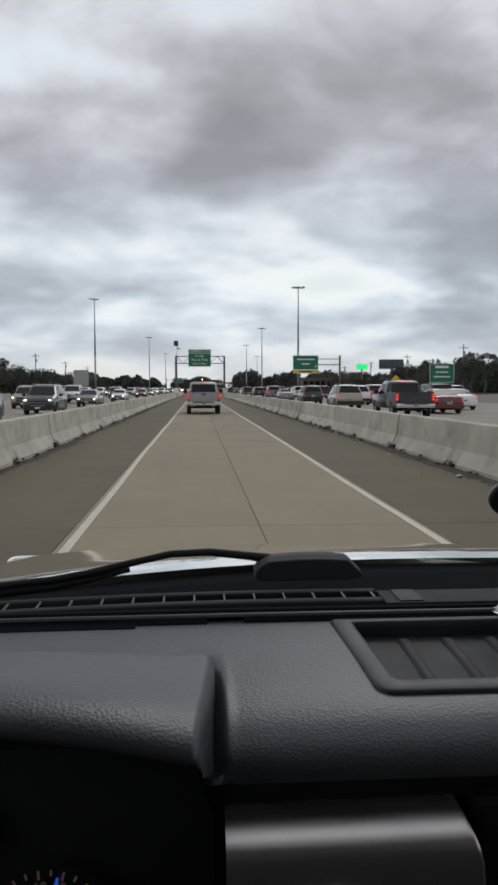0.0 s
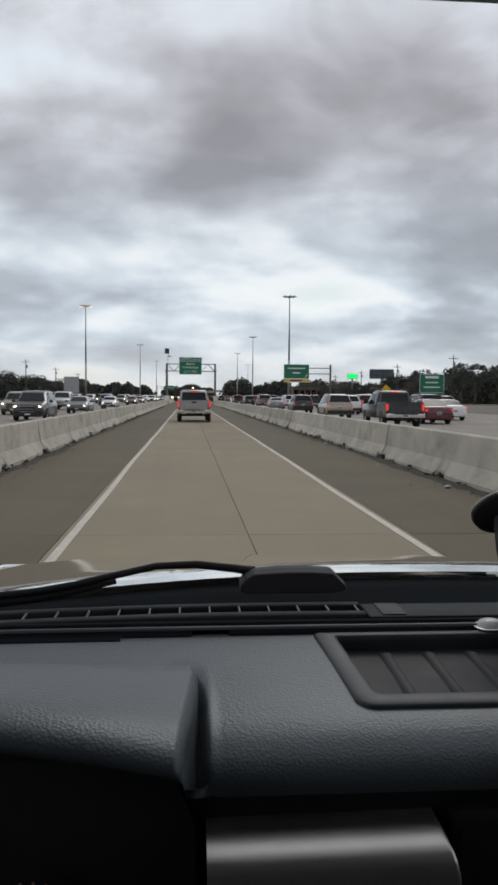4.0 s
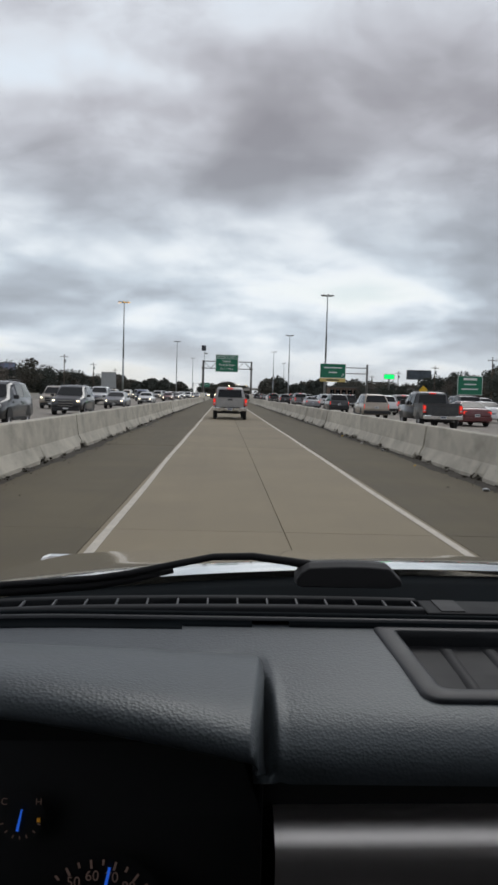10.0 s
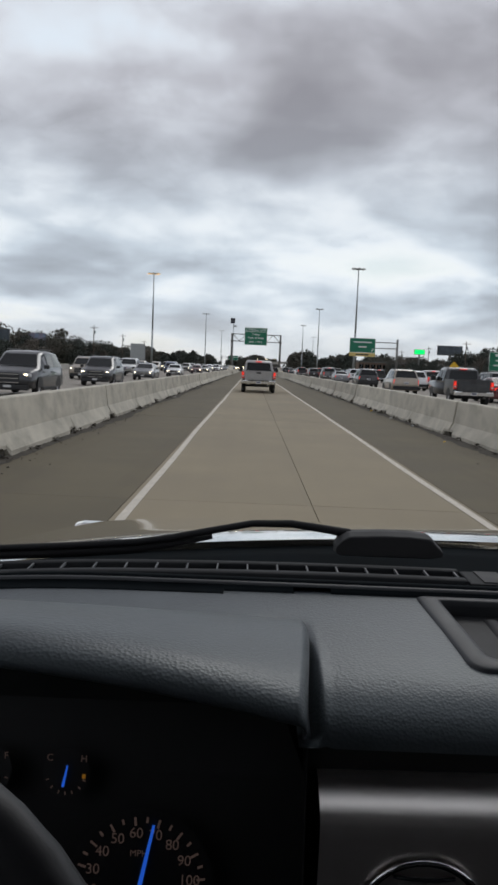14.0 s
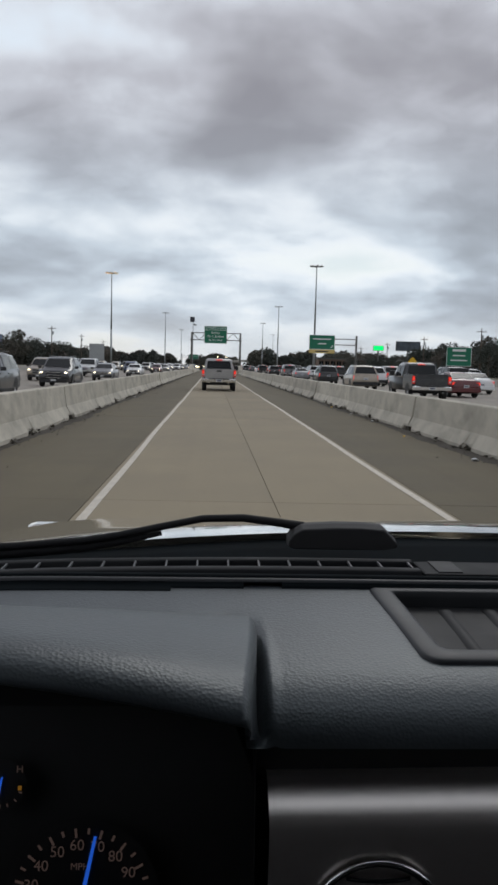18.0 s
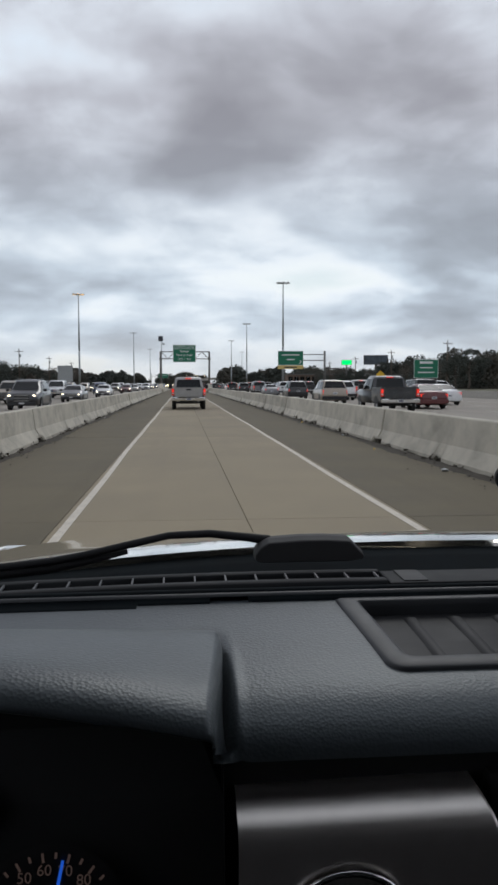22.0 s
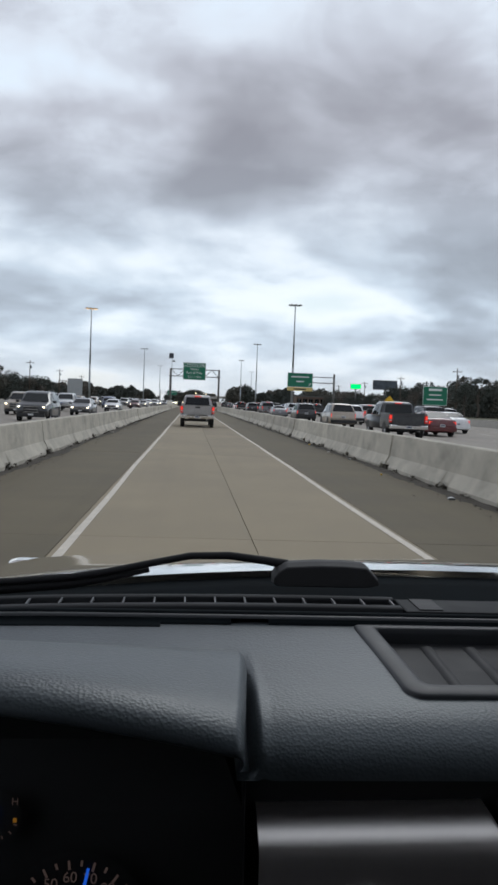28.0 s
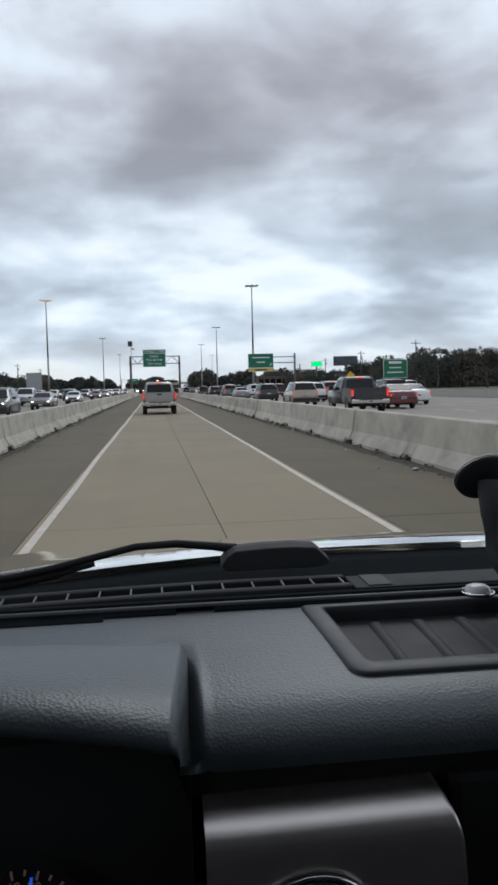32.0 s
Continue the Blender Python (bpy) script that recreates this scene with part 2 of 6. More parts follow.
CONCRETE_LANE = material("lane_concrete", (0.270, 0.225, 0.150), 0.85, scale=0.5, vary=0.10, bump=0.25, bump_scale=90, stain=0.22, stain_scale=0.8, stain_colour=(0.17, 0.14, 0.105), per_object=0.04, streak=(1.6, 0.035, 1))
CONCRETE_SHOULDER = material("shoulder_concrete", (0.130, 0.109, 0.068), 0.88, scale=0.6, vary=0.14, bump=0.3, bump_scale=70, stain=0.4, stain_scale=0.7, stain_colour=(0.088, 0.071, 0.046), per_object=0.05, streak=(1.2, 0.06, 1))
CONCRETE_MAIN = material("carriageway_concrete", (0.275, 0.245, 0.205), 0.8, scale=0.25, vary=0.12, stain=0.4, stain_scale=0.25, stain_colour=(0.155, 0.138, 0.115), streak=(2.0, 0.03, 1))
CONCRETE_BARRIER = material("barrier_concrete", (0.55, 0.51, 0.425), 0.85, scale=2.4, vary=0.12, bump=0.4, bump_scale=45, stain=0.6, stain_scale=1.0, stain_colour=(0.20, 0.185, 0.15), per_object=0.10, streak=(1, 0.8, 1.3))
CONCRETE_PLAIN = material("plain_concrete", (0.42, 0.40, 0.36), 0.85, scale=0.5, vary=0.15, stain=0.3, stain_scale=0.5)
SEALANT = material("joint_sealant", (0.035, 0.032, 0.03), 0.8, vary=0.2)
LINE_WHITE = material("line_paint", (0.62, 0.565, 0.475), 0.7, scale=6, vary=0.10, stain=0.4, stain_scale=5, stain_colour=(0.4, 0.37, 0.32))
GRIME = material("grime", (0.07, 0.06, 0.045), 0.95, scale=3, vary=0.4)
GRASS = material("winter_grass", (0.105, 0.10, 0.055), 0.95, scale=0.12, vary=0.35, stain=0.5, stain_scale=0.02, stain_colour=(0.14, 0.12, 0.08))
BARK = material("bark", (0.09, 0.075, 0.06), 0.95, scale=3, vary=0.3)
LEAF_DARK = material("leaf_dark", (0.092, 0.100, 0.088), 1.0, spec=0.0, scale=0.5, vary=0.22, per_object=0.25)
LEAF_OLIVE = material("leaf_olive", (0.118, 0.112, 0.094), 1.0, spec=0.0, scale=0.5, vary=0.22, per_object=0.25)
TWIG = material("bare_twigs", (0.17, 0.15, 0.13), 1.0, spec=0.0, scale=0.5, vary=0.3)
GALV = material("galvanised_steel", (0.38, 0.40, 0.41), 0.45, 0.7, scale=2, vary=0.15)
STEEL_DARK = material("weathered_steel", (0.17, 0.165, 0.155), 0.6, 0.4, scale=2, vary=0.2)
WOOD_POLE = material("creosoted_wood", (0.11, 0.085, 0.065), 0.9, scale=1, vary=0.3)
SIGN_GREEN = material("sign_green", (0.004, 0.16, 0.085), 0.45, vary=0.05, scale=1)
SIGN_WHITE = material("sign_white", (0.78, 0.80, 0.78), 0.5, vary=0.03)
SIGN_BACK = material("sign_aluminium", (0.36, 0.37, 0.37), 0.5, 0.5, vary=0.1)
YELLOW_SIGN = material("sign_yellow", (0.75, 0.45, 0.02), 0.5, vary=0.05)
YELLOW_PALE = material("sign_yellow_pale", (0.62, 0.47, 0.16), 0.5, vary=0.05)
LED_GREEN = material("led_green", (0.0, 0.1, 0.02), 0.4, emit=(0.0, 1.0, 0.16), strength=1.3, vary=0.05)
BILL_DARK = material("billboard_face", (0.06, 0.075, 0.09), 0.5, scale=0.4, vary=0.5)
BILL_BLUE = material("billboard_print", (0.16, 0.20, 0.28), 0.5, scale=0.25, vary=0.7, stain=0.7, stain_scale=0.3, stain_colour=(0.35, 0.16, 0.14))
SODIUM = material("sodium_lamp", (0.5, 0.35, 0.2), 0.4, emit=(1.0, 0.55, 0.16), strength=3.0, vary=0.02)
LAMP_OFF = material("lamp_glass", (0.25, 0.25, 0.24), 0.3, vary=0.1)
BRICK_FAR = material("brown_wall", (0.17, 0.12, 0.09), 0.9, scale=0.6, vary=0.2)
ROOF_FAR = material("grey_roof", (0.16, 0.155, 0.15), 0.85, scale=0.4, vary=0.2)
PANEL_SOLAR = material("solar_panel", (0.02, 0.022, 0.03), 0.2, vary=0.2)
DASH = leather_material("dash_pebbled", (0.053, 0.062, 0.068), 0.38)
DASH_SMOOTH = material("dash_smooth", (0.0145, 0.0165, 0.019), 0.5, scale=30, vary=0.15, bump=0.1, bump_scale=700)
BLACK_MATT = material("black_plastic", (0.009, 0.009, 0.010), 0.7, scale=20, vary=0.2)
BLACK_RUBBER = material("black_rubber", (0.008, 0.008, 0.009), 0.7, spec=0.25, scale=20, vary=0.2)
DIRT = material("dirt", (0.055, 0.046, 0.034), 0.95, scale=7, vary=0.4, bump=0.6, bump_scale=60)
STRIP_BAR = material("strip_bar", (0.085, 0.09, 0.095), 0.5, scale=30, vary=0.15)
TRAY_MAT = material("tray_floor_plastic", (0.0105, 0.0112, 0.0125), 0.6, spec=0.35, scale=30, vary=0.15, bump=0.1, bump_scale=700)
STRIP_GREY = material("strip_plastic", (0.009, 0.0105, 0.012), 0.7, spec=0.25, scale=30, vary=0.15)
COWL = material("cowl_plastic", (0.007, 0.0095, 0.011), 0.9, spec=0.05, scale=20, vary=0.25)
SILVER_TRIM = material("silver_trim", (0.68, 0.635, 0.60), 0.37, 0.9, scale=40, vary=0.02, rough_vary=0)
CHROME = material("chrome", (0.75, 0.75, 0.75), 0.08, 1.0, vary=0.02, rough_vary=0.02)
TRUCK_PAINT = material("truck_paint", (0.62, 0.60, 0.56), 0.10, 0.85, coat=1.0, vary=0.03, rough_vary=0.02, bump=0.015, bump_scale=3)
HEADLINER = material("headliner", (0.12, 0.15, 0.16), 0.9, scale=40, vary=0.15, bump=0.2, bump_scale=400)
CABIN = material("cabin_trim", (0.035, 0.036, 0.04), 0.7, scale=20, vary=0.15)
DIAL_FACE = material("dial_face", (0.006, 0.006, 0.007), 0.5, scale=30, vary=0.2)
DIAL_MARK = material("dial_marks", (0.15, 0.10, 0.08), 0.5, emit=(0.62, 0.42, 0.36), strength=0.045, vary=0.03)
NEEDLE = material("blue_needle", (0.01, 0.05, 0.4), 0.4, emit=(0.03, 0.18, 1.0), strength=0.38, vary=0.03)
AMBER = material("amber_mark", (0.5, 0.2, 0.02), 0.5, emit=(0.9, 0.42, 0.03), strength=0.10, vary=0.03)
WHEEL_RIM = material("steering_leather", (0.018, 0.018, 0.02), 0.5, scale=60, vary=0.2, bump=0.2, bump_scale=600)
WINDSHIELD = glass_pane("windshield_glass", (0.97, 0.985, 0.98))
CAR_GLASS = material("tinted_car_glass", (0.006, 0.007, 0.008), 0.05, spec=0.32, vary=0.1, rough_vary=0.02)
TYRE = material("tyre_rubber", (0.018, 0.018, 0.018), 0.85, scale=20, vary=0.2)
ALLOY = material("alloy_wheel", (0.35, 0.35, 0.36), 0.35, 0.8, scale=20, vary=0.1)
TRIM_BLACK = material("car_black_trim", (0.02, 0.02, 0.021), 0.6, scale=10, vary=0.2)
TAIL_LIT = material("tail_lamp_lit", (0.2, 0.006, 0.005), 0.5, spec=0.2, emit=(1.0, 0.05, 0.03), strength=0.9, vary=0.05)
TAIL_DIM = material("tail_lamp", (0.28, 0.012, 0.01), 0.25, emit=(1.0, 0.04, 0.02), strength=0.25, vary=0.05)
HEAD_LIT = material("head_lamp_lit", (0.8, 0.78, 0.7), 0.2, emit=(1.0, 0.80, 0.48), strength=8.0, vary=0.02)
HEAD_OFF = material("head_lamp_clear", (0.5, 0.5, 0.5), 0.15, vary=0.05)
PLATE = material("number_plate", (0.55, 0.55, 0.55), 0.5, vary=0.05)
PLATE_BAR = material("plate_bar", (0.04, 0.05, 0.1), 0.5, vary=0.05)


LINE_YELLOW = material("line_paint_yellow", (0.52, 0.33, 0.06), 0.6, scale=6, vary=0.12, stain=0.5, stain_scale=3, stain_colour=(0.3, 0.26, 0.2))


def car_paint(name, colour, metal=0.3):
    return material("paint_" + name, colour, 0.32, metal, coat=0.8, vary=0.06, scale=2, rough_vary=0.04, stain=0.12, stain_scale=2.5, stain_colour=(0.2, 0.18, 0.15))


PAINTS = {
    "silver": car_paint("silver", (0.33, 0.32, 0.31), 0.4), "white": car_paint("white", (0.72, 0.72, 0.72), 0.0),
    "black": car_paint("black", (0.018, 0.018, 0.02)), "charcoal": car_paint("charcoal", (0.028, 0.03, 0.034), 0.2),
    "red": car_paint("red", (0.10, 0.007, 0.010), 0.2), "tan": car_paint("tan", (0.36, 0.31, 0.25), 0.4),
    "blue": car_paint("blue", (0.05, 0.08, 0.15), 0.4), "grey": car_paint("grey", (0.2, 0.205, 0.215), 0.5),
    "orange": car_paint("orange", (0.45, 0.12, 0.02), 0.0),
}

# ---------------------------------------------------------------- mesh helpers


def soften(bm, offset):
    """Round the folds of a lofted sheet-metal body."""
    folds = [e for e in bm.edges if len(e.link_faces) == 2 and e.calc_face_angle(0) > 0.16]
    bmesh.ops.bevel(bm, geom=folds, offset=offset, segments=2, affect="EDGES", clamp_overlap=True)
    return bm


def part(name, bm, mat, parent=None, label="", smooth=False):
    me = bpy.data.meshes.new(name)
    bmesh.ops.recalc_face_normals(bm, faces=bm.faces)
    for f in bm.faces:
        f.smooth = smooth
    bm.to_mesh(me)
    bm.free()
    me.materials.append(mat)
    ob = new(name, me)
    if parent is not None:
        ob.parent = parent
    if label:
        ob["label"] = label
    return ob


def thing(name, label, category, group="", kind="", at=(0, 0, 0)):
    ob = new(name)
    ob.location = at
    ob.empty_display_size = 0.1
    return tagged(ob, label, category, group, kind)


def box(bm, x0, x1, y0, y1, z0, z1, bevel=0.0):
    vs = [bm.verts.new((x, y, z)) for x in (x0, x1) for y in (y0, y1) for z in (z0, z1)]
    fs = [bm.faces.new([vs[i] for i in q]) for q in ((0, 1, 3, 2), (4, 6, 7, 5), (0, 4, 5, 1), (2, 3, 7, 6), (0, 2, 6, 4), (1, 5, 7, 3))]
    if bevel:
        es = list({e for f in fs for e in f.edges})
        bmesh.ops.bevel(bm, geom=es, offset=bevel, segments=2, affect="EDGES", profile=0.6)
    return bm


def boxed(*a, bevel=0.0):
    return box(bmesh.new(), *a, bevel=bevel)


def rod(bm, p0, p1, r0, r1=None, seg=10, cap=True):
    p0, p1 = Vector(p0), Vector(p1)
    r1 = r0 if r1 is None else r1
    d = (p1 - p0).normalized()
    a = d.orthogonal().normalized()
    b = d.cross(a)
    rings = []
    for p, r in ((p0, r0), (p1, r1)):
        rings.append([bm.verts.new(p + r * (math.cos(t) * a + math.sin(t) * b)) for t in (2 * math.pi * i / seg for i in range(seg))])
    for i in range(seg):
        bm.faces.new((rings[0][i], rings[0][(i + 1) % seg], rings[1][(i + 1) % seg], rings[1][i]))
    if cap:
        bm.faces.new(rings[0][::-1]), bm.faces.new(rings[1])
    return bm


def skin(bm, rows, close=False):
    """Faces between rows of points of the same length."""
    vs = [[bm.verts.new(p) for p in row] for row in rows]
    for a, b in zip(vs, vs[1:]):
        n = len(a)
        for i in range(n if close else n - 1):
            bm.faces.new((a[i], a[(i + 1) % n], b[(i + 1) % n], b[i]))
    return vs


def solid_loft(bm, rows):
    vs = skin(bm, rows, True)
    bm.faces.new(vs[0][::-1]), bm.faces.new(vs[-1])
    return bm


def tube(bm, pts, r, seg=10, closed=False):
    pts = [Vector(p) for p in pts]
    n = len(pts)
    rings = []
    for i, p in enumerate(pts):
        d = (pts[(i + 1) % n] - pts[i - 1]) if closed else (pts[min(i + 1, n - 1)] - pts[max(i - 1, 0)])
        d.normalize()
        a = d.cross(Vector((0, 0, 1)) if abs(d.z) < 0.9 else Vector((1, 0, 0))).normalized()
        b = d.cross(a)
        rr = r[i] if isinstance(r, (list, tuple)) else r
        rings.append([p + rr * (math.cos(t) * a + math.sin(t) * b) for t in (2 * math.pi * k / seg for k in range(seg))])
    if closed:
        rings.append(rings[0])
    vs = skin(bm, rings, True)
    if not closed:
        bm.faces.new(vs[0][::-1]), bm.faces.new(vs[-1])
    else:
        bmesh.ops.remove_doubles(bm, verts=bm.verts, dist=1e-6)
    return bm


def lettering(name, text, size, m, mat, parent, label=""):
    c = bpy.data.curves.new(name, "FONT")
    c.body, c.size, c.align_x, c.align_y = text, size, "CENTER", "CENTER"
    tmp = bpy.data.objects.new(name, c)
    me = bpy.data.meshes.new_from_object(tmp)
    me.transform(m)
    bpy.data.objects.remove(tmp), bpy.data.curves.remove(c)
    me.materials.append(mat)
    ob = new(name, me)
    ob.parent = parent
    if label:
        ob["label"] = label
    return ob

# ---------------------------------------------------------------- ground, road and barriers
LANE = 0.58            # middle of the express lane
HALF, FOOT = 1.80, 4.15  # lane line and barrier foot from that middle
ROAD_END = 420.0

bm = bmesh.new()
box(bm, -3500, 3500, -600, 4500, -0.6, -0.06)
ground = tagged(part("ground", bm, GRASS), "dull winter grass beside the freeway", "ground", kind="structure")

road = tagged(part("road", boxed(LANE - 5.2, LANE + 5.2, -60, ROAD_END, -0.055, -0.02), SEALANT), "pale concrete express lane with darker shoulders", "road", kind="structure")
tagged(part("carriageway_oncoming", boxed(-30.0, LANE - 5.2, -60, 1500, -0.055, -0.004), CONCRETE_MAIN), "pale worn concrete freeway carriageway", "road", kind="structure")
tagged(part("carriageway_outbound", boxed(LANE + 5.2, 32.0, -60, 1500, -0.055, -0.004), CONCRETE_MAIN), "pale worn concrete freeway carriageway", "road", kind="structure")
tagged(part("carriageway_ahead", boxed(LANE - 5.2, LANE + 5.2, ROAD_END, 1500, -0.055, -0.004), CONCRETE_MAIN), "pale concrete express lane far ahead", "road", kind="structure")
tagged(part("frontage_road", boxed(52, 61, -60, 1200, -0.058, -0.03), CONCRETE_MAIN), "concrete frontage road beyond the verge", "road", kind="structure")


def wobble(y, k):
    return 0.012 * math.sin(y * 0.21 + k) + 0.008 * math.sin(y * 0.57 + 2 * k)


# lane lines: long thin strips with slightly uneven edges
for side, k in ((-1, 0.3), (1, 1.9)):
    bm = bmesh.new()
    rows = []
    for i in range(241):
        y = -20 + i * 1.8
        x = LANE + side * HALF + wobble(y, k)
        rows.append([(x - 0.046, y, 0.0045), (x + 0.046, y, 0.0045)])
    skin(bm, rows)
    tagged(part("lane_line", bm, LINE_WHITE), "solid white painted edge line on the lane", "road marking", "lane edge lines", "structure")
for x, dash in ((-6.4, 0), (-11.2, 1), (-14.9, 1), (-18.6, 1), (-22.4, 0), (9.0, 0), (12.7, 1), (16.4, 1), (20.1, 1), (23.9, 0)):
    bm = bmesh.new()
    if dash:
        for i in range(30):
            box(bm, x - 0.06, x + 0.06, -10 + i * 12.2, -7 + i * 12.2, -0.004, 0.0005)
    else:
        box(bm, x - 0.06, x + 0.06, -40, 700, -0.004, 0.0005)
    yellow = x in (-6.4, 9.0)
    tagged(part("carriageway_line", bm, LINE_YELLOW if yellow else LINE_WHITE), "worn yellow edge line" + " beside the barrier" if yellow else "worn white carriageway marking", "road marking", "carriageway lines", "structure")

# barriers: one precast unit, copied along both sides of the lane
UNIT = 9.14


def barrier_unit():
    h = 0.86
    outer = [(0.32, 0.0), (0.32, 0.09), (0.17, 0.34), (0.105, h - 0.02), (0.085, h)]

    def ring(y, base):
        pts = [(x, z if z > 0.1 else max(z, base)) for x, z in outer]
        if base > 0.05:
            pts[0], pts[1] = (0.26, base), (0.255, base + 0.06)
        right = [(x, y, z) for x, z in pts]
        return right + [(-x, y, z) for x, z in pts[::-1]]

    root = thing("concrete_barrier", "pale weathered precast concrete barrier with stained face", "barrier", "barriers along the lane")
    bm = bmesh.new()
    y0, y1 = 0.022, UNIT - 0.022
    stations = [(y0, 0.12), (y0 + 0.34, 0.12), (y0 + 0.40, 0.0), (UNIT * 0.5 - 0.30, 0.0), (UNIT * 0.5 - 0.25, 0.08), (UNIT * 0.5 + 0.2, 0.08),
                (UNIT * 0.5 + 0.26, 0.0), (y1 - 0.42, 0.0), (y1 - 0.34, 0.12), (y1, 0.12)]
    solid_loft(bm, [ring(y, b) for y, b in stations])
    bmesh.ops.bevel(bm, geom=[e for e in bm.edges if abs(e.verts[0].co.z - h) < 1e-4 and abs(e.verts[1].co.z - h) < 1e-4 and abs(e.verts[0].co.y - e.verts[1].co.y) > 0.05], offset=0.02, segments=2, affect="EDGES")
    part("barrier_body", bm, CONCRETE_BARRIER, root)
    for yy in (y0 + 0.05, UNIT * 0.5 - 0.28):
        part("drain_slot", boxed(-0.22, 0.22, yy, yy + 0.42, 0.0, 0.115), GRIME, root, "dark dirt-filled drain slot")
    bm = bmesh.new()
    box(bm, -0.06, 0.06, UNIT - 0.022, UNIT + 0.022, 0.1, 0.78)
    part("joint", bm, SEALANT, root, "dark open joint")
    return root


first = barrier_unit()
rnd = random.Random(4)
k = 0
for side in (-1, 1):
    for i in range(-2, 44):
        m = pose(LANE + side * (FOOT + 0.32) + rnd.uniform(-0.02, 0.02), i * UNIT + (2.2 if side < 0 else 0.9), 0, 0, 0, rnd.uniform(-0.15, 0.15))
        if k == 0:
            first.matrix_basis = m
        else:
            copy_thing(first, m)
        k += 1
# dirt lines along the foot of the barriers
for side in (-1, 1):
    bm = bmesh.new()
    rows = []
    for i in range(400):
        y = -20 + i
        inner = FOOT - 0.10 - 0.10 * abs(noise.noise((y * 0.4, side * 3.0, 0)))
        rows.append([(LANE + side * inner, y, 0.0035), (LANE + side * (FOOT + 0.1), y, 0.0035)])
    skin(bm, rows)
    tagged(part("dirt_strip", bm, GRIME), "dark dirt gathered along the barrier foot", "dirt", kind="stuff")
# low parapet on the far side of the oncoming carriageway
for x, z in ((-28.3, 0.8), (30.3, 0.75)):
    bm = bmesh.new()
    solid_loft(bm, [[(x - 0.2, y, -0.06), (x + 0.2, y, -0.06), (x + 0.14, y, 0.3), (x + 0.1, y, z), (x - 0.1, y, z)] for y in (-40, 900)])
    tagged(part("parapet", bm, CONCRETE_PLAIN), "long low concrete parapet at the carriageway edge", "parapet", kind="structure")

# ---------------------------------------------------------------- the truck that carries the camera
MID = 0.25  # middle of the cab
truck = thing("pickup_truck", "pale metallic pickup truck seen from its own cab", "truck", at=(MID, 1.0, 0))


def tpart(name, bm, mat, label="", smooth=False, parent=truck):
    ob = part(name, bm, mat, parent, label, smooth)
    if parent is truck:
        ob.matrix_parent_inverse = Matrix.Translation((-MID, -1.0, 0))
    return ob


def glass_foot(x):
    """How far the foot of the windshield and the rear edge of the hood bend back towards the cab at the sides."""
    return 0.36 * (x - 0.38) ** 2 if x < 0.38 else 0.12 * (x - 0.38) ** 2


# hood, crowned and falling away to the front
bm = bmesh.new()
rows = []
for i in range(25):
    u = i / 24
    y = 1.42 + 1.18 * u
    # nearly level at the glass, then falling away in front
    zc = 1.197 - 0.05 * (y - 1.42) if y < 1.5 else 1.193 - 0.05 * (y - 1.5) - 0.075 * (1 - math.exp(-(y - 1.5) / 0.12)) * (y - 1.5) / 1.1 - 0.052 * (y - 1.5) - 0.012 * (y - 1.5) ** 2
    row = []
    for j in range(33):
        v = -1 + j / 16
        x = MID + v * (0.80 - 0.05 * u)
        z = zc - 0.028 * abs(v) ** 3 + 0.0015 * math.exp(-((abs(v) - 0.50) / 0.16) ** 2)
        row.append((x, y - glass_foot(x) * (1 - u), z))
    rows.append(row)
skin(bm, rows)
ed = [(x, y, z - 0.05) for x, y, z in rows[-1]]
vs = [[bm.verts.new(p) for p in rows[-1]], [bm.verts.new(p) for p in ed]]
for i in range(32):
    bm.faces.new((vs[0][i], vs[0][i + 1], vs[1][i + 1], vs[1][i]))
tpart("hood", bm, TRUCK_PAINT, "glossy pale metallic hood reflecting road and sky", True)
for s in (-1, 1):
    bm = bmesh.new()
    rows = []
    for i in range(13):
        y = 1.25 + 1.4 * i / 12
        d = 0.05 * (i / 12) ** 2
        rows.append([(MID + s * 0.815, y, 0.94 - d), (MID + s * 0.90, y, 0.92 - d), (MID + s * 0.95, y, 0.85 - d), (MID + s * 0.95, y, 0.62)])
    skin(bm, rows)
    tpart("fender", bm, TRUCK_PAINT, smooth=True)
    tpart("door_panel", boxed(MID + s * 0.80 - 0.05, MID + s * 0.80 + 0.05, -0.55, 1.22, 0.5, 1.14, bevel=0.015), CABIN, "dark trimmed door below the window")
    bm = bmesh.new()
    rod(bm, (MID + s * 0.80, 1.27, 1.15), (MID + s * 0.64, 0.69, 1.81), 0.035, 0.035, 8)
    rod(bm, (MID + s * 0.80, -0.55, 1.12), (MID + s * 0.64, -0.42, 1.80), 0.05, 0.05, 8)
    tpart("pillar", bm, HEADLINER, smooth=True)
    for y in (2.0, -1.6):
        bm = bmesh.new()
        rod(bm, (MID + s * 0.70, y, 0.4), (MID + s * 0.95, y, 0.4), 0.4, 0.4, 28)
        tpart("wheel", bm, TYRE)
tpart("front_end", boxed(MID - 0.85, MID + 0.85, 2.60, 2.70, 0.5, 0.95, bevel=0.03), TRUCK_PAINT)
tpart("cab_floor", boxed(MID - 0.82, MID + 0.82, -0.6, 1.3, 0.45, 0.5), CABIN)
tpart("chassis", boxed(MID - 0.5, MID + 0.5, -2.4, 2.6, 0.38, 0.45), BLACK_MATT)
bm = bmesh.new()
box(bm, MID - 0.8, MID + 0.8, -0.62, -0.56, 0.5, 1.15)
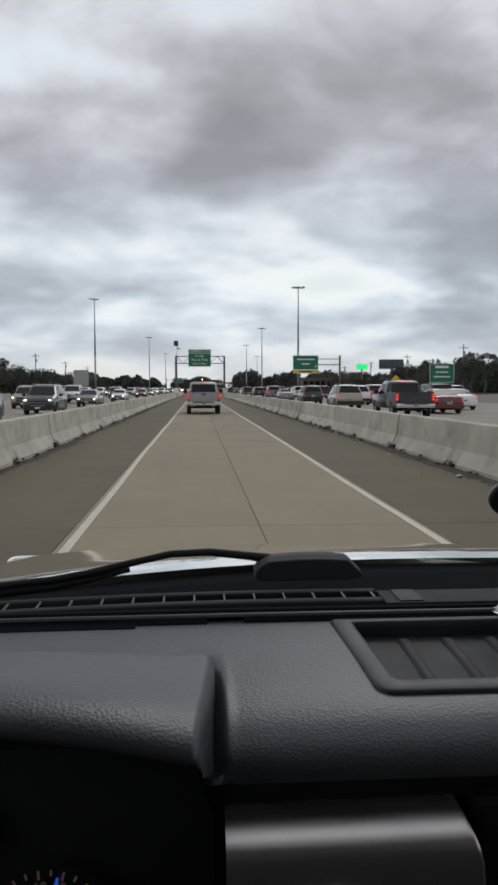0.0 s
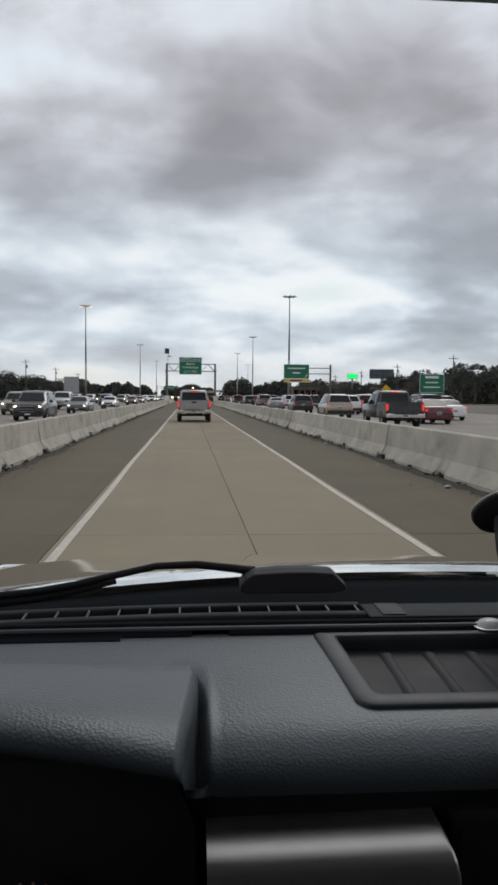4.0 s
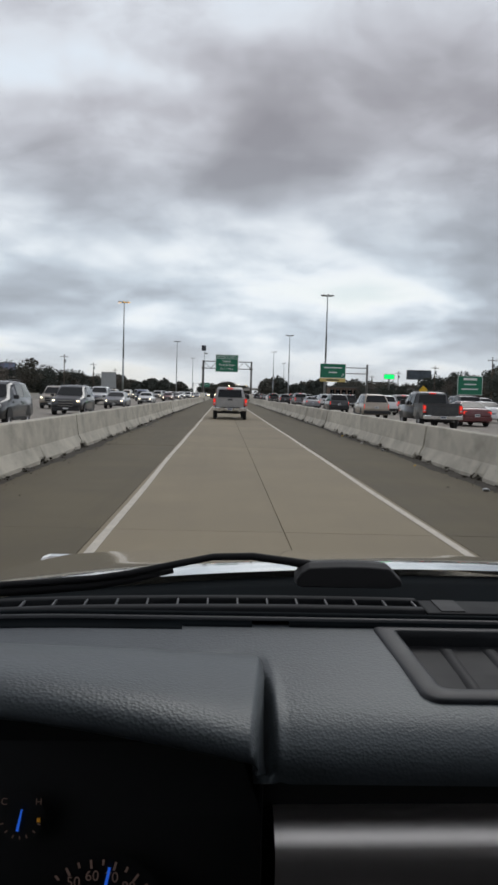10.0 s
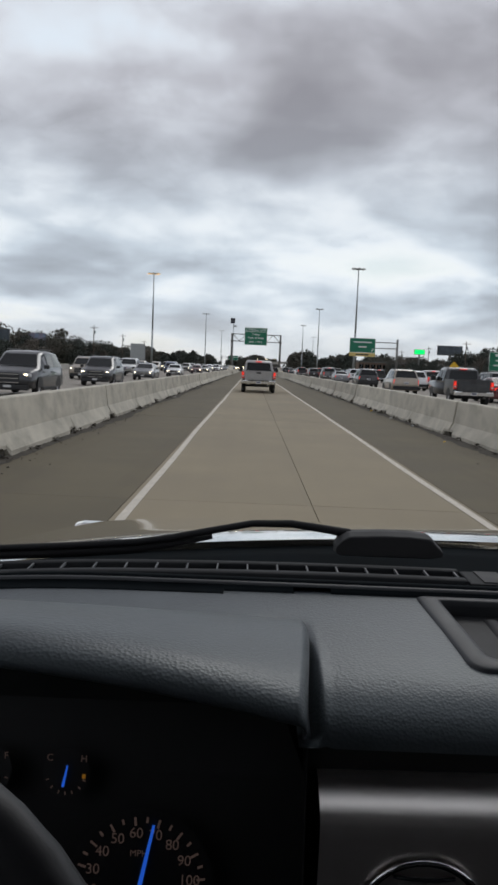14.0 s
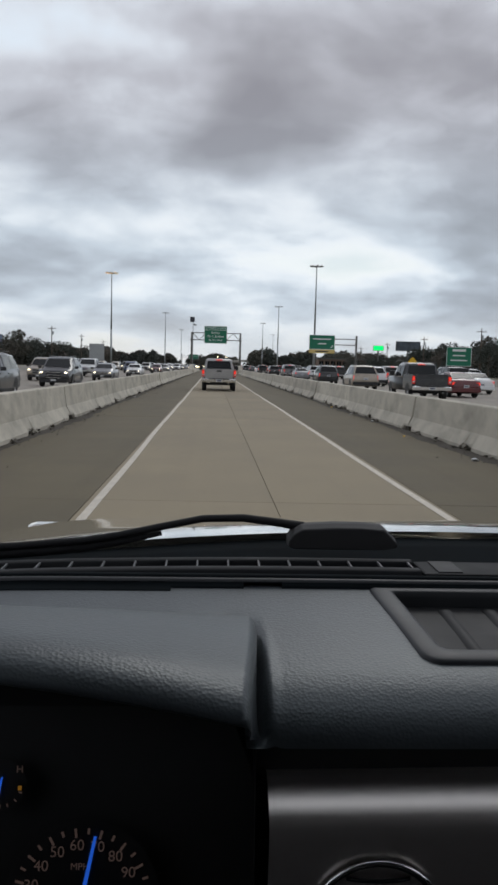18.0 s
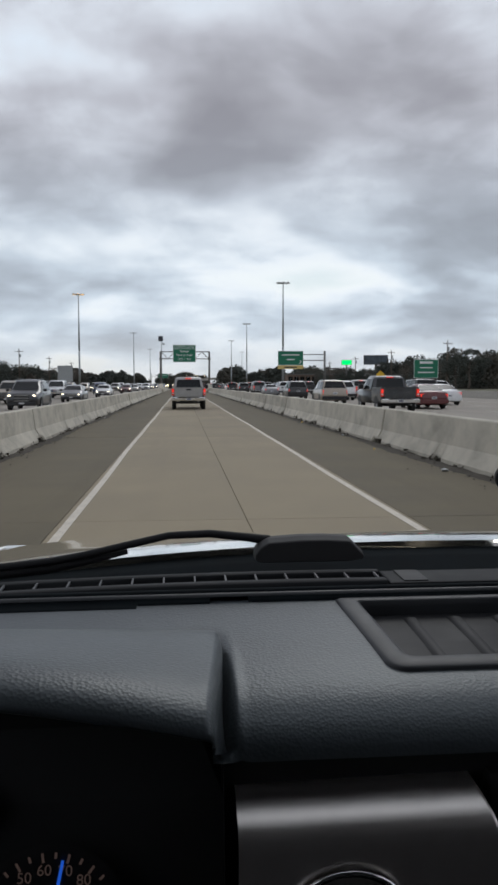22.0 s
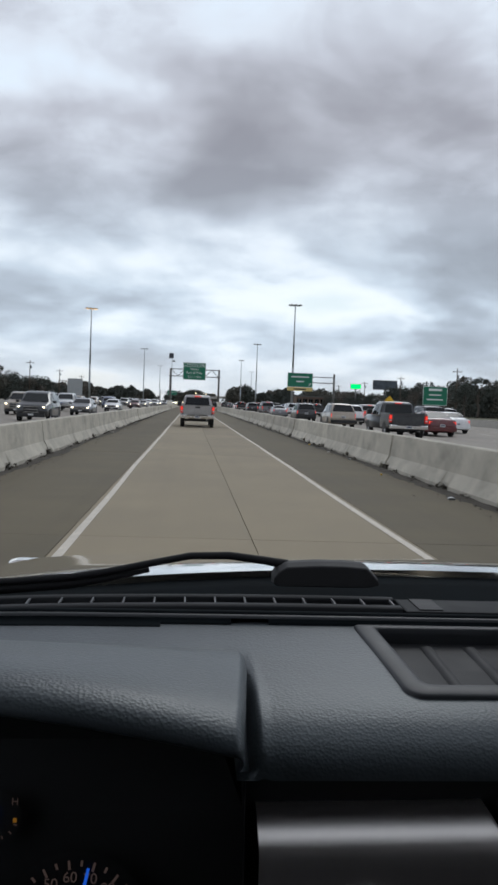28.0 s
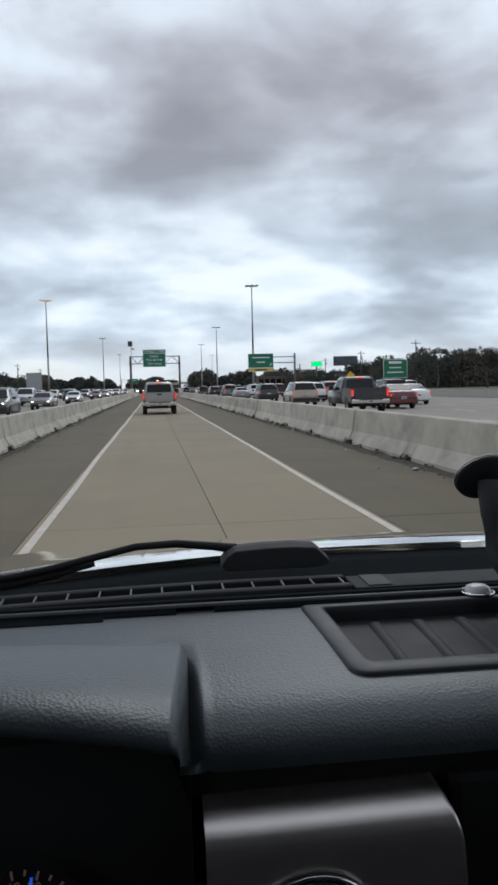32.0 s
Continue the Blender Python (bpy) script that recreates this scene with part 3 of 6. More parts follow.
# unseen windowless upper wall, added to keep light from behind off the dash
skin(bm, [[(MID - 0.8, -0.56, 1.15), (MID + 0.8, -0.56, 1.15)], [(MID - 0.68, -0.46, 1.82), (MID + 0.68, -0.46, 1.82)]])
# unseen panels over the rear side windows, added to cut the side light
for s in (-1, 1):
    skin(bm, [[(MID + s * 0.8, -0.56, 1.14), (MID + s * 0.8, 0.12, 1.14)], [(MID + s * 0.69, -0.46, 1.82), (MID + s * 0.69, 0.02, 1.84)]])
tpart("rear_wall_light_block", bm, CABIN)
tpart("firewall", boxed(MID - 0.80, MID + 0.80, 1.25, 1.30, 0.5, 1.12), BLACK_MATT)
# roof lining with its front header
bm = bmesh.new()
rows = []
for y, z in ((-0.5, 1.80), (-0.2, 1.845), (0.2, 1.85), (0.55, 1.83), (0.66, 1.822), (0.705, 1.807), (0.722, 1.809), (0.70, 1.86), (0.3, 1.91), (-0.2, 1.92), (-0.52, 1.86)):
    rows.append([(MID + s * 0.70, y, z - 0.03 * abs(s) ** 6) for s in (-1, -0.75, -0.4, 0, 0.4, 0.75, 1)])
rows.append(rows[0])
skin(bm, rows)
tpart("roof", bm, HEADLINER, "dark roof lining and windshield header", True)
# painted roof skin, doors and cargo bed
bm = bmesh.new()
rows = []
for y, z in ((-0.58, 1.80), (-0.55, 1.90), (-0.3, 1.945), (0.2, 1.945), (0.55, 1.915), (0.715, 1.875)):
    rows.append([(MID + v * 0.74, y, z - 0.05 * abs(v) ** 5) for v in (-1, -0.85, -0.6, -0.3, 0, 0.3, 0.6, 0.85, 1)])
skin(bm, rows)
tpart("roof_skin", bm, TRUCK_PAINT, "pale metallic roof", True)
for s in (-1, 1):
    x0, x1 = sorted((MID + s * 0.852, MID + s * 0.885))
    tpart("door_skin", boxed(x0, x1, -0.60, 1.22, 0.46, 1.13, bevel=0.012), TRUCK_PAINT, "pale metallic door skin")
    x0, x1 = sorted((MID + s * 0.80, MID + s * 0.93))
    tpart("bed_side", boxed(x0, x1, -2.55, -0.70, 0.50, 1.20, bevel=0.03), TRUCK_PAINT)
tpart("bed_floor", boxed(MID - 0.80, MID + 0.80, -2.5, -0.70, 0.78, 0.83), BLACK_MATT)
tpart("bed_front", boxed(MID - 0.80, MID + 0.80, -0.76, -0.70, 0.55, 1.20, bevel=0.01), TRUCK_PAINT)
tpart("tailgate", boxed(MID - 0.795, MID + 0.795, -2.55, -2.48, 0.60, 1.20, bevel=0.02), TRUCK_PAINT)
tpart("rear_bumper", boxed(MID - 0.90, MID + 0.90, -2.68, -2.56, 0.45, 0.62, bevel=0.03), CHROME, "chrome rear bumper")
# windshield
bm = bmesh.new()
rows = []
for i in range(9):
    u = i / 8
    rows.append([(MID + v * (0.79 - 0.15 * u), 1.285 - 0.555 * u - (glass_foot(MID + v * 0.79) if abs(v) < 1 else 0.15) * (1 - u), 1.175 + 0.65 * u) for v in (-1, -0.8, -0.6, -0.4, -0.2, 0, 0.2, 0.4, 0.6, 0.8, 1)])
skin(bm, rows)
ws = tpart("windshield", bm, WINDSHIELD, "clear windshield glass", True)
if ws.data.polygons[0].normal.z > 0:   # the pane faces the cab
    ws.data.flip_normals()
ws.visible_shadow = False
# cowl below the windshield outside, and the frit band
bm = bmesh.new()
skin(bm, [[(MID + v * 0.80, y - glass_foot(MID + v * 0.80), z - 0.004 * v * v) for v in (-1, -0.85, -0.7, -0.55, -0.4, -0.25, 0, 0.25, 0.5, 0.75, 1)] for y, z in
          ((1.25, 1.165), (1.29, 1.170), (1.33, 1.172), (1.37, 1.182), (1.42, 1.186), (1.43, 1.16))])
tpart("cowl", bm, COWL, "ribbed black cowl below the windshield", True)

# wiper parked along the foot of the glass
wiper = thing("wiper", "black windshield wiper parked across the foot of the glass", "wiper", at=(0.15, 1.30, 1.19))


def wpart(name, bm, mat, label="", smooth=True):
    ob = part(name, bm, mat, wiper, label, smooth)
    ob.matrix_parent_inverse = Matrix.Translation((-0.15, -1.30, -1.19))
    return ob


arm = [(-0.46, 1.15, 1.211), (-0.37, 1.19, 1.209), (-0.28, 1.222, 1.209), (-0.20, 1.245, 1.212), (-0.15, 1.257, 1.218), (-0.09, 1.270, 1.229), (-0.03, 1.285, 1.239), (0.03, 1.295, 1.239), (0.09, 1.30, 1.231), (0.12, 1.30, 1.226)]
bm = bmesh.new()
tube(bm, arm, [0.004, 0.005, 0.0055, 0.0055, 0.0055, 0.0055, 0.0055, 0.006, 0.0065, 0.008], 8)
wpart("wiper_arm", bm, BLACK_RUBBER)
bm = bmesh.new()
tube(bm, [(x, y + 0.004, z - 0.010) for x, y, z in arm[:6]], [0.007, 0.0075, 0.008, 0.0075, 0.006, 0.004], 8)
wpart("wiper_blade", bm, BLACK_RUBBER)
bm = bmesh.new()
prof = [(0.097, 1.211, 1.213), (0.104, 1.221, 1.223), (0.116, 1.2285, 1.2305), (0.165, 1.2315, 1.2335), (0.205, 1.2315, 1.2335), (0.238, 1.229, 1.231), (0.258, 1.209, 1.211)]
solid_loft(bm, [[(x, 1.268, 1.199 if i % 6 else 1.203), (x, 1.266, za), (x, 1.285, zb + 0.002), (x, 1.31, zb), (x, 1.31, 1.197)] for i, (x, za, zb) in enumerate(prof)])
bmesh.ops.bevel(bm, geom=list(bm.edges), offset=0.0015, segments=1, affect="EDGES")
wpart("wiper_pivot_cover", bm, BLACK_MATT, "black moulded pivot cover", False)

# ---------------------------------------------------------------- dashboard
dash = thing("dashboard", "black pebbled dashboard with open storage tray and silver bezel", "dashboard", at=(MID, 0.95, 1.1))


def dpart(name, bm, mat, label="", smooth=False, parent=dash):
    ob = part(name, bm, mat, parent, label, smooth)
    if parent is dash:
        ob.matrix_parent_inverse = Matrix.Translation((-MID, -0.95, -1.1))
    return ob


TR_X0, TR_X1, TR_Y0, TR_Y1 = 0.172, 0.60, 0.848, 1.052  # storage tray outline


def dash_z(y):
    """Height of the dash top along its depth."""
    pts = ((0.777, 1.140), (0.7775, 1.149), (0.781, 1.157), (0.788, 1.1645), (0.798, 1.1715), (0.812, 1.1785), (0.83, 1.184), (0.85, 1.1878), (0.87, 1.1905), (0.95, 1.196), (1.066, 1.201))
    for (a, za), (b, zb) in zip(pts, pts[1:]):
        if y <= b:
            return za + (zb - za) * (y - a) / (b - a)
    return pts[-1][1]


def bow(x):
    """How far the dash falls away towards its ends."""
    return 0.02 * (max(0, abs(x - MID) - 0.45) / 0.3) ** 2


ys = [0.777, 0.7775, 0.779, 0.781, 0.784, 0.788, 0.793, 0.798, 0.805, 0.812, 0.821, 0.83, 0.84, TR_Y0 + 0.006, 0.87, 0.90, 0.93, 0.96, 0.99, 1.02, TR_Y1 - 0.004, 1.060, 1.066]


def edge_roll(x, y):
    """The left edge of the dash crown: a low ridge, then a soft valley towards the instrument hood."""
    k = min(1.0, max(0.0, (0.95 - y) / 0.09))
    k = k * k * (3 - 2 * k)
    d = 1.9 * (0.035 - x)
    return k * (0.0026 * math.exp(-((x - 0.038) / 0.006) ** 2) - 0.5 * (d + math.sqrt(d * d + 0.0045 ** 2)) * max(0.0, min(1.0, (x + 0.03) / 0.03)))


xs = sorted(set([-0.50 + 0.05 * i for i in range(31)] + [-0.006 + 0.003 * i for i in range(24)] + [TR_X0 + 0.022, TR_X1 - 0.012]))
xs = [x for i, x in enumerate(xs) if i == 0 or x - xs[i - 1] > 1e-4]
bm = bmesh.new()
grid = {}
for x in xs:
    for y in ys:
        grid[x, y] = bm.verts.new((x, y, max(1.140, dash_z(y) - bow(x) + edge_roll(x, y))))
for xa, xb in zip(xs, xs[1:]):
    for ya, yb in zip(ys, ys[1:]):
        xm, ym = (xa + xb) / 2, (ya + yb) / 2
        if xm < 0.015 and ym < 0.86:
            continue
        if TR_X0 + 0.022 < xm < TR_X1 - 0.012 and TR_Y0 + 0.006 < ym < TR_Y1 - 0.004:
            continue
        bm.faces.new((grid[xa, ya], grid[xb, ya], grid[xb, yb], grid[xa, yb]))
for xa, xb in zip(xs, xs[1:]):
    a, b = grid[xa, ys[-1]], grid[xb, ys[-1]]
    c, d = bm.verts.new(b.co + Vector((0, 0.004, -0.03))), bm.verts.new(a.co + Vector((0, 0.004, -0.03)))
    bm.faces.new((a, b, c, d))
dpart("dash_top", bm, DASH, "black pebbled soft-touch top", True)


def round_rect(x0, x1, y0, y1, r, n=6):
    """Outline with rounded near corners; its inner side leans outwards towards the driver."""
    pts = []
    for sx, sy, a0 in ((1, 1, 0), (-1, 1, 90), (-1, -1, 180), (1, -1, 270)):
        q = r if sy < 0 else 0.004
        cx, cy = (x1 - q if sx > 0 else x0 + q), (y1 - q if sy > 0 else y0 + q)
        for i in range(n + 1):
            a = radians(a0 + 90 * i / n)
            px, py = cx + q * math.cos(a), cy + q * math.sin(a)
            pts.append((px + (0.07 * (TR_Y1 - py) if sx < 0 else 0.0), py))
    return pts


def tray_z(y):
    return dash_z(max(y, 0.87)) - 0.0145


# raised rounded frame of the tray
bm = bmesh.new()
loops = []
for off, dz, r in ((0.0, -0.003, 0.019), (0.001, 0.0025, 0.019), (0.004, 0.0042, 0.017), (0.021, 0.0046, 0.012), (0.025, 0.003, 0.010), (0.0265, -0.004, 0.009), (0.028, -0.030, 0.008)):
    loops.append([(x, y, dash_z(y) + dz if dz > -0.02 else tray_z(y) - 0.002) for x, y in round_rect(TR_X0 + off, TR_X1 - off, TR_Y0 + off, TR_Y1 - off * 0.55, r)])
skin(bm, loops, True)
trayf = dpart("storage_tray", bm, DASH_SMOOTH, "raised smooth black tray frame", True)
bm = bmesh.new()
skin(bm, [[(x, y, tray_z(y)) for x in (TR_X0 + 0.02, TR_X1 - 0.02)] for y in (TR_Y0 + 0.014, 0.87, 0.95, TR_Y1 - 0.008)])
dpart("tray_floor", bm, TRAY_MAT, parent=trayf)
for i in range(6):
    x = 0.257 + i * 0.053
    bm = bmesh.new()
    rows = []
    for y in (TR_Y0 + 0.022, TR_Y0 + 0.03, TR_Y1 - 0.035, TR_Y1 - 0.024):
        z = tray_z(y)
        h = 0.0042 if TR_Y0 + 0.025 < y < TR_Y1 - 0.03 else 0.0008
        rows.append([(x - 0.0085, y, z), (x - 0.005, y, z + h), (x + 0.004, y, z + h), (x + 0.0075, y, z)])
    skin(bm, rows)
    dpart("tray_rib", bm, TRAY_MAT, smooth=True, parent=trayf)

# rear edge: trim strips, defroster channel and its grille
bm = bmesh.new()
skin(bm, [[(x, y - 0.012 * ((x - MID) / 0.75) ** 2, z - bow(x)) for x in np.linspace(-0.50, 1.0, 40)] for y, z in
          ((1.0615, 1.2065), (1.0630, 1.2092), (1.066, 1.2102), (1.070, 1.2092), (1.0725, 1.206), (1.074, 1.193))])
dpart("rear_trim", bm, DASH_SMOOTH, "smooth dark trim strip", True)
bm = bmesh.new()
skin(bm, [[(x, y - 0.012 * ((x - MID) / 0.75) ** 2, z - bow(x)) for x in np.linspace(-0.52, 1.02, 40)] for y, z in
          ((1.072, 1.194), (1.105, 1.1935), (1.107, 1.2015), (1.116, 1.2025), (1.120, 1.197), (1.150, 1.194), (1.20, 1.186), (1.262, 1.172))])
dpart("defroster_channel", bm, COWL, "matt black defroster channel below the glass", True)


def strip_bow(x):
    """The defroster strip bends towards the driver at its ends."""
    return 0.045 * ((x - 0.16) / 0.5) ** 2


bm = bmesh.new()
skin(bm, [[(x, y - strip_bow(x), z - 0.5 * bow(x)) for x in np.linspace(-0.46, 0.262, 30)] for y, z in
          ((1.146, 1.188), (1.148, 1.1985), (1.151, 1.2005), (1.165, 1.2005), (1.1665, 1.199), (1.167, 1.190))])
skin(bm, [[(x, y - strip_bow(x), z - 0.5 * bow(x)) for x in np.linspace(-0.46, 0.262, 30)] for y, z in
          ((1.196, 1.190), (1.1965, 1.199), (1.198, 1.2005), (1.210, 1.201), (1.213, 1.199), (1.214, 1.188))])
strip = dpart("grille_strip", bm, STRIP_GREY, "dark grey slotted strip", True)
bm = bmesh.new()
skin(bm, [[(x, y - strip_bow(x), 1.1925 - 0.5 * bow(x)) for x in np.linspace(-0.46, 0.262, 30)] for y in (1.165, 1.199)])
dpart("slot_floor", bm, COWL, parent=strip)
for x in np.linspace(-0.45, 0.255, 18):
    q, w = strip_bow(x), 0.5 * bow(x)
    dpart("grille_bar", boxed(x - 0.0011, x + 0.0011, 1.166 - q, 1.197 - q, 1.197 - w, 1.2002 - w), STRIP_BAR, parent=strip)
bm = bmesh.new()
box(bm, 0.265, 0.98, 1.140, 1.208, 1.186, 1.1985, bevel=0.003)
dpart("grille_cover", bm, STRIP_GREY, "plain smooth cover plate")
# thin grey patch raised slightly above the cover plate
dpart("grey_patch", boxed(0.285, 0.318, 1.146, 1.204, 1.1985, 1.2000, bevel=0.0006), TRAY_MAT, "small thin grey patch by the glass")
for x0, x1, ya, za in ((-0.50, -0.064, 1.043, 1.2015), (-0.064, 0.022, 1.054, 1.203), (0.068, 1.0, 1.056, 1.204)):
    bm = bmesh.new()
    skin(bm, [[(x, y - 0.012 * ((x - MID) / 0.75) ** 2, z - bow(x)) for x in np.linspace(x0, x1, 14)] for y, z in ((ya - 0.001, 1.196), (ya, za - 0.001), (ya + 0.003, za), (1.0605, za + 0.002), (1.0625, 1.2072), (1.066, 1.198))])
    dpart("edge_pad", bm, COWL, smooth=True)

# instrument hood: a shell with a rounded lip that runs down at its inner end
prof = ((0.960, 1.194), (0.925, 1.213), (0.895, 1.227), (0.86, 1.2380), (0.80, 1.2520), (0.76, 1.2605), (0.738, 1.2640), (0.722, 1.2658), (0.708, 1.2660), (0.697, 1.2643), (0.689, 1.2613), (0.683, 1.2573), (0.679, 1.2530), (0.678, 1.2488), (0.680, 1.2455), (0.685, 1.2430), (0.695, 1.2415), (0.72, 1.240), (0.80, 1.234))


def sag(x, y):
    """The brow of the hood dips towards its inner end."""
    return (0.004 + 0.035 * min(1, max(0, (0.92 - y) / 0.22))) * max(0, (x + 0.30) / 0.30) ** 1.7


def end_x(y):
    """Where the top of the hood stops at its inner end."""
    return 0.004 + 0.014 * min(1, max(0, (y - 0.69) / 0.18))


rows = []
for i in range(26):
    u = i / 25
    rows.append([(-0.52 + (0.52 + end_x(y)) * u, y, z - sag((-0.52 + (0.52 + end_x(y)) * u), y)) for y, z in prof])
for i in range(1, 19):   # the inner end rolls over, drops to a narrow valley and meets the dash crown
    row = []
    for k, (y, z) in enumerate(prof):
        xe = end_x(y)
        top = z - sag(xe, y)
        foot = min(top, dash_z(max(y, 0.792)) - 0.026 if y > 0.79 and k < 9 else 1.144)
        r = min(0.016, 0.8 * (top - foot))
        if i <= 9:
            a = radians(84 * i / 9)
            x, zz = xe + 0.010 * math.sin(a), top - r * (1 - math.cos(a))
        else:
            u = (i - 9) / 9
            x, zz = xe + 0.010 + (0.033 - 0.010 - xe) * u ** 3, top - r * 0.895 - (top - r * 0.895 - foot) * (1 - (1 - u) ** 2)
        f = 0 if top - foot < 1e-6 else (top - zz) / (top - foot)
        row.append((x, y + max(0.0, 0.786 - y) * f ** 1.3, zz))
    rows.append(row)
bm = bmesh.new()
skin(bm, rows)
hoodlet = dpart("instrument_hood", bm, DASH, "pebbled hood over the instruments", True)
# dark well and face of the instruments
bm = bmesh.new()
skin(bm, [[(-0.52, y, z), (x, y, z)] for x, y, z in ((-0.012, 0.80, 1.218), (0.0, 0.815, 1.16), (0.0245, 0.80, 1.10), (0.0245, 0.775, 0.96), (0.0245, 0.70, 0.80))])
skin(bm, [[(0.0245, 0.79, 1.135), (0.0245, 0.86, 1.165)], [(0.0245, 0.786, 1.10), (0.0245, 0.84, 1.10)], [(0.0245, 0.72, 0.80), (0.0245, 0.80, 0.80)]])
dpart("instrument_well", bm, BLACK_MATT, "black instrument well")
# lower dash and the column of controls
dpart("lower_dash", boxed(0.26, 1.0, 0.785, 0.85, 0.62, 1.118, bevel=0.01), BLACK_MATT)
# black sheet standing in for the shade in the gap below the dash edge
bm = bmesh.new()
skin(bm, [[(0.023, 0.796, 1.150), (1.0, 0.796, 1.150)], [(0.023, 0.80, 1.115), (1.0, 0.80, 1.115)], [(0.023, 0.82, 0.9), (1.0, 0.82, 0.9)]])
dpart("gap_shade_sheet", bm, BLACK_MATT)
# silver bezel, rolled over at its top edge
prof = ((0.803, 1.1118), (0.796, 1.1124), (0.788, 1.1118), (0.779, 1.1098), (0.770, 1.1070), (0.761, 1.1032), (0.753, 1.0988), (0.7485, 1.0945), (0.7462, 1.089), (0.7455, 1.078), (0.7475, 1.04), (0.754, 0.99), (0.766, 0.88))
rows = []
for y, z in prof:
    drop = max(0.0, 1.1124 - z)
    x1 = 0.245 + 0.017 * (1 - math.exp(-drop / 0.03))
    rows.append([(0.034 + (x1 - 0.034) * u, y, z - 0.003 * (1 - u)) for u in (0, 0.02, 0.25, 0.5, 0.75, 0.96, 0.985, 1.0)] + [(x1 + 0.002, y + 0.02, z - 0.004)])
bm = bmesh.new()
skin(bm, rows)
bezel = dpart("bezel", bm, SILVER_TRIM, "satin silver bezel", True)
# round vent in the bezel
bm = bmesh.new()
vent_c, nrm = Vector((0.126, 0.7505, 1.006)), Vector((0, -1.0, -0.10)).normalized()
ax, ay = Vector((1, 0, 0)), nrm.cross(Vector((1, 0, 0))).normalized()
ring = [vent_c + 0.055 * (math.cos(a) * ax + math.sin(a) * ay) + 0.004 * nrm for a in (2 * math.pi * i / 40 for i in range(40))]
tube(bm, ring, 0.0022, 8, closed=True)
dpart("vent_ring", bm, CHROME, "thin chrome ring", True, parent=bezel)
bm = bmesh.new()
skin(bm, [[vent_c + r * (math.cos(a) * ax + math.sin(a) * ay) + h * nrm for a in (2 * math.pi * i / 40 for i in range(40))] for r, h in ((0.055, 0.005), (0.050, 0.003), (0.047, -0.006), (0.001, -0.006))], True)
dpart("vent_face", bm, BLACK_MATT, "black round vent well", True, parent=bezel)
for k in range(-3, 4):   # slats across the vent, and its grip
    q, half = 0.0125 * k, math.sqrt(max(0.0, 0.046 ** 2 - (0.0125 * k) ** 2))
    bm = bmesh.new()
    tube(bm, [vent_c + ay * q + ax * (half * u) + nrm * (0.004 - 0.003 * u * u) for u in (-1, -0.5, 0, 0.5, 1)], 0.0016, 6)
    dpart("vent_slat", bm, DASH_SMOOTH, smooth=True, parent=bezel)
bm = bmesh.new()
rod(bm, vent_c + nrm * 0.002, vent_c + nrm * 0.010, 0.010, 0.008, 14)
dpart("vent_grip", bm, DASH_SMOOTH, parent=bezel)

# instrument cluster
cluster = thing("instrument_cluster", "dim amber-lit gauges with blue needles", "gauges", at=(-0.20, 0.79, 1.05))


def cpart(name, bm, mat, label="", parent=cluster, smooth=False):
    ob = part(name, bm, mat, parent, label, smooth)
    if parent is cluster:
        ob.matrix_parent_inverse = Matrix.Translation((0.20, -0.79, -1.05))
    return ob


TILT_C = 79.0  # the gauge face leans back


def on_face(x, h, lift=0.0):
    """A pose on the gauge face: x across, h up along the face, lift towards the driver."""
    return pose(x, 0.770, 1.006, TILT_C) @ pose(0, h, lift)


def gauge(name, x, h, radius, marks, ticks, needle, label):
    bm = bmesh.new()
    m = on_face(x, h, 0.009)
    pts = [m @ Vector((radius * 1.12 * math.cos(a), radius * 1.12 * math.sin(a), 0)) for a in (2 * math.pi * i / 40 for i in range(40))]
    bm.faces.new([bm.verts.new(p) for p in pts])
    face = cpart(name, bm, DIAL_FACE, label)
    for n, (a, ln) in enumerate(ticks):
        bm = bmesh.new()
        d = Vector((math.cos(radians(a)), math.sin(radians(a)), 0))
        s = Vector((-d.y, d.x, 0)) * (radius * 0.012 + 0.0004)
        q = [m @ (d * radius - s + Vector((0, 0, 0.001))), m @ (d * radius + s + Vector((0, 0, 0.001))), m @ (d * radius * (1 - ln) + s + Vector((0, 0, 0.001))), m @ (d * radius * (1 - ln) - s + Vector((0, 0, 0.001)))]
        bm.faces.new([bm.verts.new(p) for p in q])
        part("tick", bm, DIAL_MARK, face)
    for text, a, rr, size in marks:
        mm = m @ pose(rr * radius * math.cos(radians(a)), rr * radius * math.sin(radians(a)), 0.001)
        lettering("numeral", text, size, mm, DIAL_MARK, face)
    if needle is not None:
        a, r0, r1, w = needle
        d = Vector((math.cos(radians(a)), math.sin(radians(a)), 0))
        s = Vector((-d.y, d.x, 0)) * w
        q = [m @ (d * radius * r0 - s + Vector((0, 0, 0.004))), m @ (d * radius * r0 + s + Vector((0, 0, 0.004))), m @ (d * radius * r1 + s * 0.6 + Vector((0, 0, 0.004))), m @ (d * radius * r1 - s * 0.6 + Vector((0, 0, 0.004)))]
        bm = bmesh.new()
        bm.faces.new([bm.verts.new(p) for p in q])
        part("needle", bm, NEEDLE, face, "glowing blue needle")
    return face


def mph(v):
    return 97 - (v - 60) * 2.25


